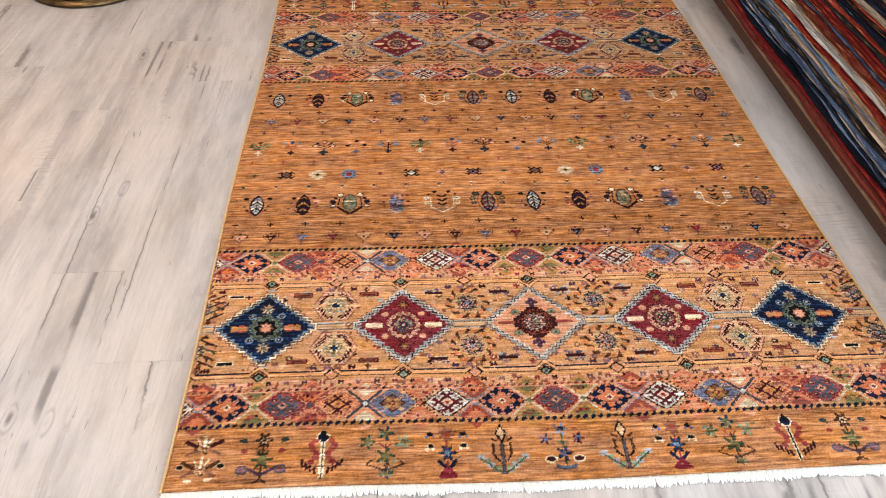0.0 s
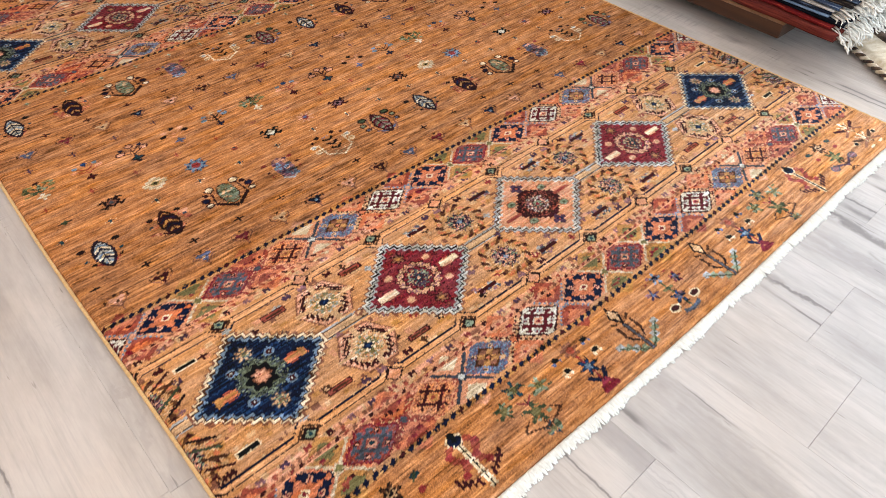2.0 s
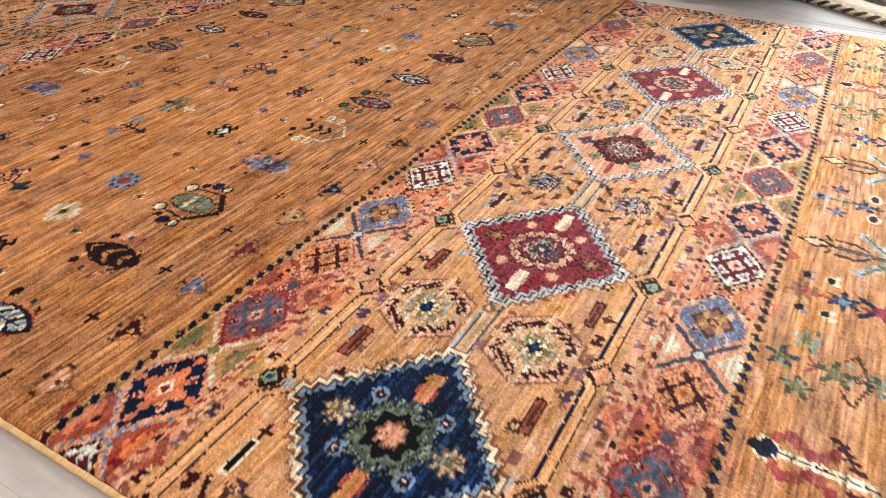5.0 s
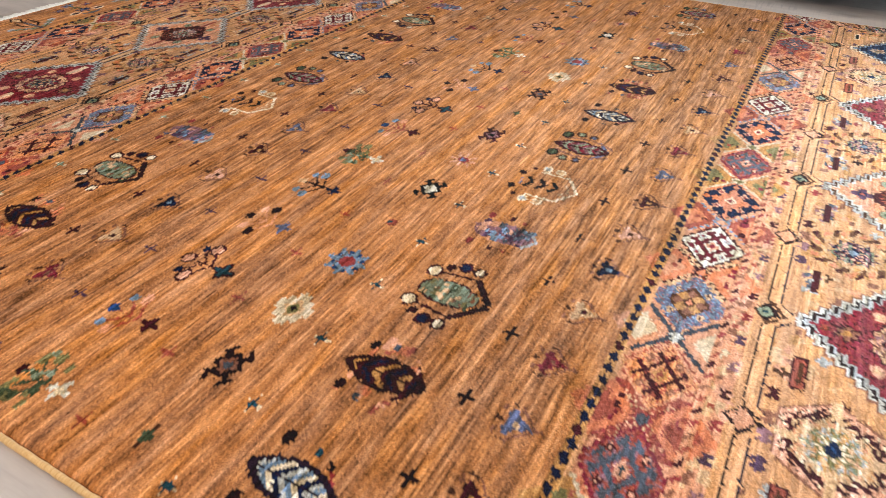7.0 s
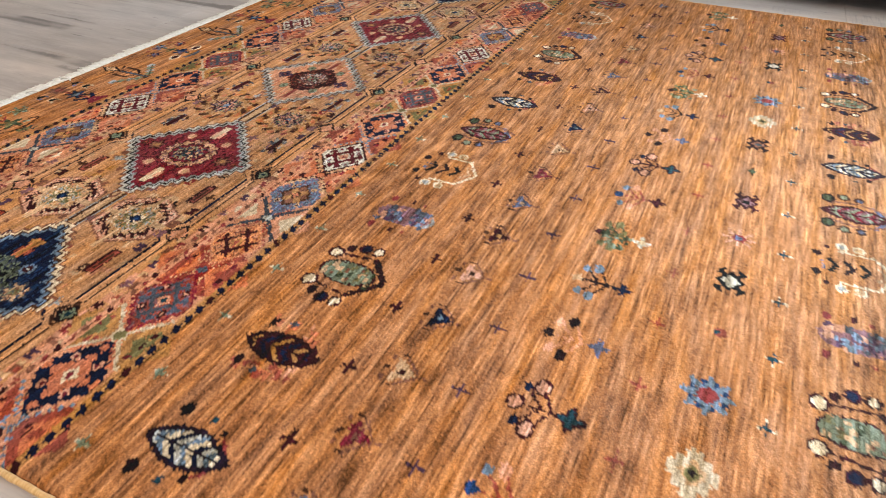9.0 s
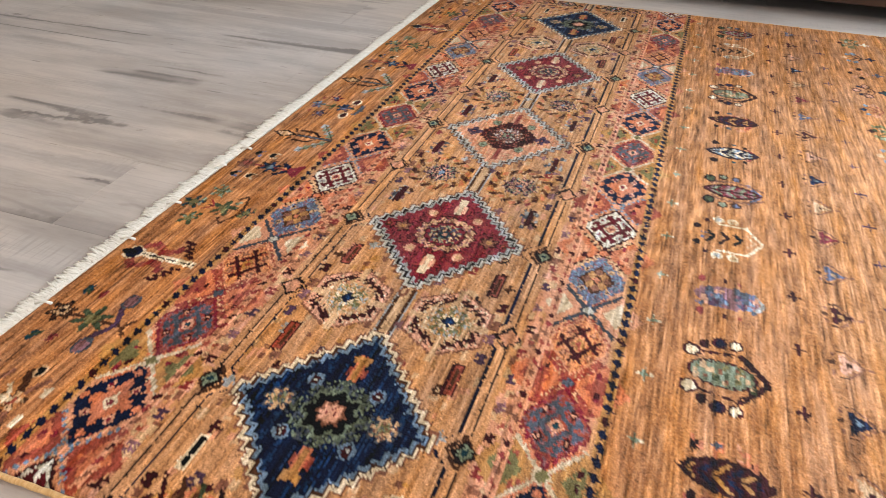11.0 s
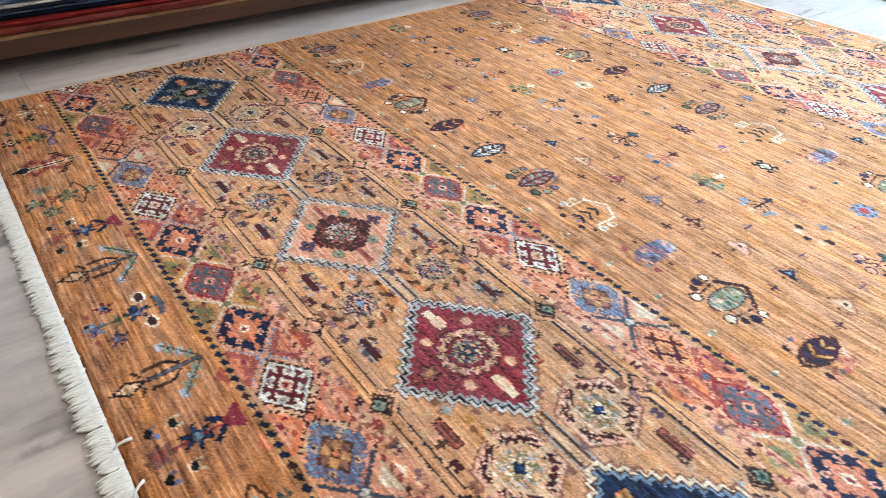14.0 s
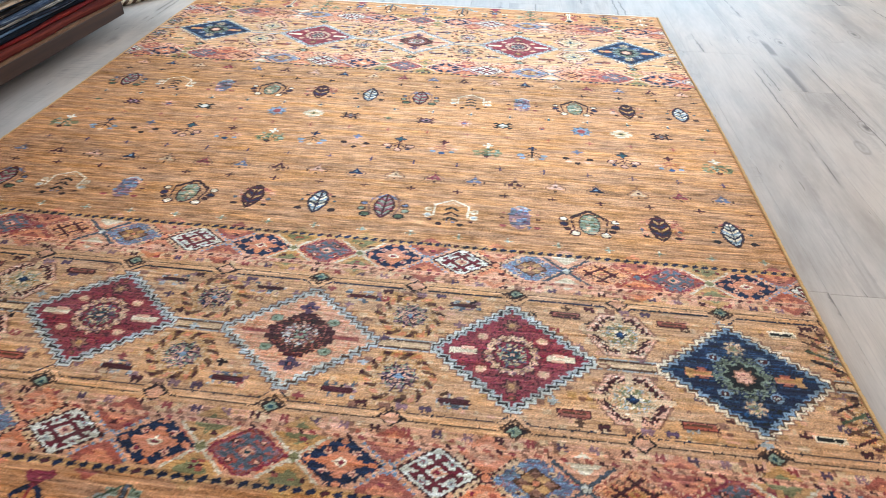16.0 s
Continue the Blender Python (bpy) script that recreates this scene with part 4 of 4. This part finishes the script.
TASSELS = [tassel_mesh(6 + s % 3, s) for s in range(11)]
for end in (0, 1):
    # flat woven end between pile and tassels
    n = 200
    verts, faces = [], []
    for i in range(n + 1):
        x = RX0 + RW * i / n
        y0 = RY0 + near_bend(x) + 0.002 if end == 0 else RY1 - 0.002
        s = -1 if end == 0 else 1
        for d, z in ((0, 0.0048), (0.003, 0.0044), (0.0035, 0.001)):
            y = y0 + s * d
            verts.append((skew(x, y) + sway(y), y, z + 0.0004 * math.sin(i * 2.2)))
    for i in range(n):
        for k in range(2):
            a = i * 3 + k
            faces.append((a, a + 1, a + 4, a + 3))
    fringe = child("fringe", mesh_of("fringe", verts, faces, FRINGE), rug, "knotted white cotton fringe")
    cnt = 196
    for i in range(cnt):
        x = RX0 + 0.006 + (RW - 0.012) * i / (cnt - 1)
        y = RY0 + near_bend(x) + 0.001 if end == 0 else RY1 - 0.001
        ob = new("tassel", TASSELS[random.randrange(11)])
        ob.parent = fringe
        ob.matrix_basis = pose(skew(x, y) + sway(y), y, 0.0, 0, 0, (0 if end == 0 else 180) + random.gauss(0 if end == 0 else -6, 8.0)) @ Matrix.Diagonal((1.0, random.uniform(0.68, 0.86) + 0.07 * math.sin(i * 0.23) if end == 0 else random.uniform(0.95, 1.25), 1, 1))
# a few long threads folded back over the pile at the far end
for x, a in ((0.19, 30), (0.335, 24), (0.43, 38), (0.545, 60), (0.62, 20)):
    v, f = tube([(0, 0, 0.010), (0, 0.007, 0.0125), (0.002, 0.014, 0.0125), (0.005, 0.021, 0.0115)], [0.0016, 0.0016, 0.0018, 0.0022], 6)
    ob = child("loose_thread", mesh_of("loose_thread", v, f, FRINGE), rug)
    ob.matrix_basis = pose(skew(x, 2.2), 2.206, 0, 0, 0, 180 + a)

# ---- room ----
RX = (-3.0, 4.2)
RY = (-3.5, 5.0)
H = 2.85


def wall(name, x0, x1, y0, y1, z0=0.0, z1=H, bm=None):
    return box_bm(x0, x1, y0, y1, z0, z1, 0, bm)


def structure(name, bm, mat, label, smooth=False):
    return tagged(new(name, bm_mesh(name, bm, mat, smooth)), label, "wall" if "wall" in name else name.split("_")[0], "", "structure")


T = 0.15
# north wall stays out of view; its dark colour cuts the rug's gloss
structure("wall_north", wall("n", RX[0] - T, RX[1] + T, RY[1], RY[1] + T), WALL_DIM, "unseen plain wall, darkened to dim reflections on the rug")
structure("wall_west", wall("w", RX[0] - T, RX[0], RY[0], RY[1]), WALL, "plain white painted shop wall")
bm = wall("e", RX[1], RX[1] + T, RY[0], WIN2[0])
wall("e", RX[1], RX[1] + T, WIN2[1], RY[1], 0, H, bm)
wall("e", RX[1], RX[1] + T, WIN2[0], WIN2[1], 0, WIN2[2], bm)
wall("e", RX[1], RX[1] + T, WIN2[0], WIN2[1], WIN2[3], H, bm)
structure("wall_east", bm, WALL, "white shop wall with a high window opening")
bm = wall("s", RX[0] - T, WIN[0], RY[0] - T, RY[0])
wall("s", WIN[1], RX[1] + T, RY[0] - T, RY[0], 0, H, bm)
wall("s", WIN[0], WIN[1], RY[0] - T, RY[0], 0, WIN[2], bm)
wall("s", WIN[0], WIN[1], RY[0] - T, RY[0], WIN[3], H, bm)
structure("wall_south", bm, WALL, "white shop front wall with a wide window opening")
structure("ceiling", box_bm(RX[0] - T, RX[1] + T, RY[0] - T, RY[1] + T, H, H + 0.1), CEIL, "plain white ceiling")

# ---- floor of long vinyl planks ----
floor = structure("floor", box_bm(RX[0], RX[1], RY[0], RY[1], -0.06, -0.004), SUB, "grey-beige wood-look plank floor")
PW, PL = 0.1938, 1.22
PTILT = 0.02


def plank_mesh(length):
    w, b, g = PW / 2, 0.0005, 0.0001
    bm = bmesh.new()
    ring = [bm.verts.new((sx * (w - g), sy * (length / 2 - g), -0.004)) for sx, sy in ((-1, -1), (1, -1), (1, 1), (-1, 1))]
    top = [bm.verts.new((sx * (w - g - b), sy * (length / 2 - g - b), 0.0)) for sx, sy in ((-1, -1), (1, -1), (1, 1), (-1, 1))]
    mid = [bm.verts.new((sx * (w - g), sy * (length / 2 - g), -0.0003)) for sx, sy in ((-1, -1), (1, -1), (1, 1), (-1, 1))]
    for a, c in ((ring, mid), (mid, top)):
        for k in range(4):
            bm.faces.new((a[k], a[(k + 1) % 4], c[(k + 1) % 4], c[k]))
    bm.faces.new(top)
    return bm_mesh("plank", bm, PLANK)


FULL = plank_mesh(PL)
KNOWN = {-1: 0.34, 2: 2.34, 5: -0.137}
col0, col1 = int((RX[0] + 0.036) / PW) - 1, int((RX[1] + 0.036) / PW) + 1
for k in range(col0, col1 + 1):
    joint = KNOWN.get(k, 0.34 + PL * ((k * 0.381) % 1.0))
    y = RY[0] + ((joint - RY[0]) % PL) - PL
    while y < RY[1]:
        a, b = max(y, RY[0]), min(y + PL, RY[1])
        if b - a > 0.03:
            me = FULL if b - a > PL - 1e-6 else plank_mesh(b - a)
            cy = (a + b) / 2
            cx = -0.033 + PW * (k + 0.5) - PTILT * (cy + 0.137)
            if RX[0] + PW * 0.5 < cx < RX[1] - PW * 0.5:
                ob = child("plank", me, floor)
                ob.matrix_basis = pose(cx, cy, 0.0, 0, 0, math.degrees(PTILT))
        y += PL

# ---- pile of rugs on a low platform ----
WOODB = Mat("dark_brown_board", 0.55, 0, 0.35)
gr = WOODB.noise(WOODB.coords((14, 1.2, 30)), 2.0, 5, 0.6)
WOODB.colour(WOODB.ramp(gr, [(0.3, lin("2e1a0f")), (0.7, lin("4a2d1b"))]))
WOODB.bump(gr, 0.3, 0.001)
PLINTH = Mat("black_brown_plinth", 0.7, 0, 0.3)
PLINTH.colour(PLINTH.ramp(PLINTH.noise(PLINTH.coords((14, 1.2, 30)), 2.0, 5), [(0.3, lin("140d09")), (0.7, lin("231710"))]))
LIP = wool("tan_felt_lip", "6a4a32", "856245", (60, 25, 90))
platform = base_of("display_platform", None, "low dark brown wooden platform under the rug pile", "platform")
child("deck", bm_mesh("deck", box_bm(1.806, 3.25, 0.43, 2.90, 0.047, 0.088, 0.003), WOODB.m), platform)
child("edge_trim", bm_mesh("edge_trim", box_bm(1.801, 1.850, 0.425, 2.905, 0.0885, 0.0995, 0.004), LIP), platform, "tan felt edge strip")
child("plinth", bm_mesh("plinth", box_bm(2.06, 3.20, 0.60, 2.75, 0.0, 0.0467, 0.003), PLINTH.m), platform, "black-brown recessed plinth")

PILE_LOOKS = [("663029", "7d4438", "4a1c1c"), ("6c1f22", "7f2c2c", "a8563f"), ("76879a", "4f6278", "b9bcc0"), ("14161f", "232a3a", "0d0e14"), ("cfc8bd", "8e8a86", "3a3a40"),
              ("14161f", "2a3142", "6a7384"), ("5f6c80", "39455a", "989fa8"), ("6e7885", "424a58", "232834"), ("1b1a1e", "3b332f", "857565"), ("b59c80", "7e6450", "3a2c25"),
              ("221a1b", "3c2725", "8f6f57"), ("c7b8a3", "8b7562", "4a3a33"), ("161822", "2c2d38", "6d3a33"), ("5a2320", "7d3a30", "c59a78"), ("c9b9a6", "97826c", "6a4a3a"),
              ("a4523f", "7e3528", "cf9a78"), ("8e3226", "6a221d", "b66a4a"), ("7a2a20", "9c4430", "caa07c"), ("5d3323", "8a4a2f", "b98a55"), ("c3ab8a", "8f7555", "5c3f2d"),
              ("802b22", "63201c", "b0684c"), ("b3b4b0", "8a8d8e", "5d6066"), ("1a1f2b", "313c52", "7e8896"), ("86302a", "632220", "b77a60"), ("a99a88", "7b6a5a", "4d4038"), ("5b2420", "7d3a2e", "b08a6a")]


def stacked_rug(n, z0, th, x0, pick):
    """One folded rug of the pile: a thick sheet with a soft, wavy front edge and fringed ends."""
    r = random.Random(100 + n)
    y0, y1 = 0.305 + r.uniform(-0.025, 0.03), 2.335 + r.uniform(-0.03, 0.03)
    mat = PILE_MATS[pick]
    ny, prof = 64, 7
    ph = [r.uniform(0, 6.28) for _ in range(4)]
    verts, faces = [], []
    for j in range(ny + 1):
        t = j / ny
        y = y0 + (y1 - y0) * t
        wx = 0.005 * math.sin(t * 7 + ph[0]) + 0.0035 * math.sin(t * 19 + ph[1]) + 0.0022 * math.sin(t * 47 + ph[2]) + r.uniform(-0.0012, 0.0012)
        wz = 0.0025 * math.sin(t * 5 + 0.4) + 0.0012 * math.sin(t * 13 + 1.0)
        bulge = 0.5 + 0.12 * math.sin(t * 23 + ph[3])
        lo, hi = z0 + wz * (n > 0), z0 + th + wz
        ring = [(3.05, lo), (x0 + wx + th, lo)]
        for k in range(prof):
            a = -math.pi / 2 + math.pi * k / (prof - 1)
            ring.append((x0 + wx + th * bulge * (1 - math.cos(a)), (lo + hi) / 2 + (hi - lo) / 2 * math.sin(a)))
        ring += [(x0 + wx + th, hi), (3.05, hi)]
        verts += [(x, y, z) for x, z in ring]
    m = prof + 4
    for j in range(ny):
        for k in range(m):
            k2 = (k + 1) % m
            faces.append((j * m + k, j * m + k2, (j + 1) * m + k2, (j + 1) * m + k))
    faces.append(tuple(range(m))[::-1])
    faces.append(tuple(range(ny * m, (ny + 1) * m)))
    ob = tagged(new("stacked_rug", mesh_of("stacked_rug", verts, faces, mat)), PILE_WORDS[pick] + " wool rug lying in the tall rug pile", "rug", "rugs in the pile")
    for end, y in ((-1, y0), (1, y1)):
        vs, fs = [], []
        for k in range(60):
            x = x0 + 0.008 + 0.006 * k + r.uniform(-0.004, 0.004)
            ln = r.uniform(0.025, 0.055)
            drop = min(z0 - 0.004, r.uniform(0.012, 0.035)) if n < 3 else r.uniform(0.006, 0.016)
            pts = [(x + r.uniform(-0.004, 0.004) * i - 0.004 * i * (k < 3), y + end * ln * (1 - (1 - i / 4) ** 1.6), z0 + th * 0.6 - drop * (i / 4) ** 1.7) for i in range(5)]
            v, f = tube(pts, [0.0016, 0.0019, 0.0021, 0.0022, 0.0012], 4)
            fs += [tuple(a + len(vs) for a in q) for q in f]
            vs += v
        child("fringe", mesh_of("fringe", vs, fs, FRINGE), ob, "tangled white cotton fringe")
    return ob


PILE_MATS = [edge_wool("stacked_wool", *c) for c in PILE_LOOKS]
PILE_WORDS = ["brick red", "dark red", "pale blue-grey", "black", "off-white and grey", "black and navy", "slate blue", "grey-blue", "dark brown", "beige", "dark chocolate", "cream",
              "near-black", "deep red-brown", "cream and tan", "salmon", "rust red", "red", "red-brown", "golden beige", "crimson", "pale grey", "navy", "faded red", "taupe", "maroon"]
z = 0.1005
rr = random.Random(5)
for n in range(58):
    pick = (0, 1, 3, 2, 5, 4, 6, 8, 7)[n] if n < 9 else (n * 7 + 3) % 26
    th = (0.018, 0.009)[n] if n < 2 else rr.uniform(0.004, 0.007) if pick in (2, 4, 9, 11, 14, 19, 21) else rr.uniform(0.006, 0.012)
    stacked_rug(n, z, th, 1.793 + 0.62 * (z - 0.1) + rr.uniform(-0.007, 0.007), pick)
    z += th + 0.0008

# ---- brown rug with a cream border, beyond the corner ----
BROWN = wool("dark_brown_pile", "3a2a22", "66503f", (30, 30, 30))
CREAMW = wool("cream_border_wool", "e2d3bd", "c4ad8e", (22, 60, 22))


def floor_rug():
    ob = base_of("area_rug", None, "dark brown shaggy rug with cream border and corded edge", "rug")
    w, ln, th = 1.5, 2.2, 0.024

    def sheet(name, x0, x1, y0, y1, z, mat, amp):
        nx, ny = max(4, int((x1 - x0) / 0.02)), max(4, int((y1 - y0) / 0.02))
        vs = []
        for j in range(ny + 1):
            for i in range(nx + 1):
                x, y = x0 + (x1 - x0) * i / nx, y0 + (y1 - y0) * j / ny
                edge = i in (0, nx) or j in (0, ny)
                vs.append((x, y, 0.001 if edge else z + amp * (noise.noise((x * 22, y * 22, 1.7)) + 0.6 * noise.noise((x * 70, y * 70, 0.3)))))
        fs = [(j * (nx + 1) + i, j * (nx + 1) + i + 1, (j + 1) * (nx + 1) + i + 1, (j + 1) * (nx + 1) + i) for j in range(ny) for i in range(nx)]
        return mesh_of(name, vs, fs, mat)

    child("border", sheet("border", 0.004, w, 0.0, ln, th - 0.004, CREAMW, 0.0025), ob, "cream border")
    child("field", sheet("field", 0.085, w - 0.08, 0.08, ln - 0.08, th + 0.004, BROWN, 0.004), ob, "dark brown pile")
    for ph in (0, math.pi):
        pts = [(0.0 + 0.004 * math.cos(i * 0.9 + ph), ln * i / 420, 0.0115 + 0.004 * math.sin(i * 0.9 + ph)) for i in range(421)]
        v, f = tube(pts, [0.0052] * 421, 6)
        child("edge_cord", mesh_of("edge_cord", v, f, BROWN if ph else CREAMW), ob, "dark and cream twisted edge cord")
    return ob


arug = floor_rug()
arug.matrix_basis = pose(1.50, -0.52, 0.0, 0, 0, -31.5)

# ---- brass planter ----
BRASS = Mat("aged_brass", 0.30, 1.0, 0.5)
tn = BRASS.noise(BRASS.coords((9, 9, 22)), 1.0, 5, 0.6)
BRASS.colour(BRASS.ramp(tn, [(0.3, lin("33261a")), (0.55, lin("5e4a30")), (0.8, lin("8a7450"))]))
BRASS.put(BRASS.b.inputs["Roughness"], BRASS.grey(tn, 0.3, 0.7, 0.22, 0.45))


def lathe(profile, n, mat, name):
    vs, fs = [], []
    for r, zz in profile:
        for k in range(n):
            a = 2 * math.pi * k / n
            vs.append((r * math.cos(a), r * math.sin(a), zz))
    for i in range(len(profile) - 1):
        for k in range(n):
            k2 = (k + 1) % n
            fs.append((i * n + k, i * n + k2, (i + 1) * n + k2, (i + 1) * n + k))
    fs.append(tuple(range(n))[::-1])
    return mesh_of(name, vs, fs, mat)


pot = base_of("brass_planter", None, "large ringed brass planter standing on the plank floor", "planter")
pot.matrix_basis = pose(-0.885, 2.425, 0.0)
child("foot_ring", lathe([(0.27, 0.0), (0.292, 0.001), (0.300, 0.010), (0.292, 0.020), (0.278, 0.024), (0.278, 0.030), (0.290, 0.036), (0.290, 0.046), (0.272, 0.054), (0.262, 0.060)], 72, BRASS.m, "foot_ring"), pot)
child("body", lathe([(0.262, 0.0602), (0.235, 0.075), (0.24, 0.10), (0.29, 0.16), (0.33, 0.24), (0.34, 0.32), (0.32, 0.40), (0.28, 0.45), (0.29, 0.47), (0.30, 0.48), (0.285, 0.48), (0.265, 0.45), (0.27, 0.30), (0.2, 0.12)], 72, BRASS.m, "body"), pot)

# ---- grey entrance mat and a black foot of a stand at its edge ----
MATG = wool("grey_ribbed_mat", "6f7274", "8a8d8e", (300, 10, 60), 0.85, 0.5)
bm = bmesh.new()
for k in range(48):
    box_bm(-0.58 + 0.0405 * k, -0.5415 + 0.0405 * k, -1.55, -0.445, 0.0, 0.006 + 0.001 * (k % 2), 0.001, bm)
mat_ob = tagged(new("entrance_mat", bm_mesh("entrance_mat", bm, MATG)), "grey ribbed entrance mat lying flat on the floor", "mat")
RUBBER = Mat("black_rubber", 0.5, 0, 0.4)
RUBBER.colour(RUBBER.mix(RUBBER.noise(RUBBER.coords((60, 60, 60)), 1.0), lin("0b0b0c"), lin("1c1c1d")))
# short black leg, taken as a stand's rubber foot; height and profile are invented
stop = tagged(new("stand_foot", lathe([(0.016, 0.0), (0.018, 0.003), (0.018, 0.028), (0.015, 0.034), (0.011, 0.038), (0.011, 0.085), (0.014, 0.090), (0.014, 0.104), (0.004, 0.108)], 24, RUBBER.m, "stand_foot")), "small black rubber foot of a stand on the floor", "door stop")
stop.matrix_basis = pose(0.262, -0.423, 0.0)
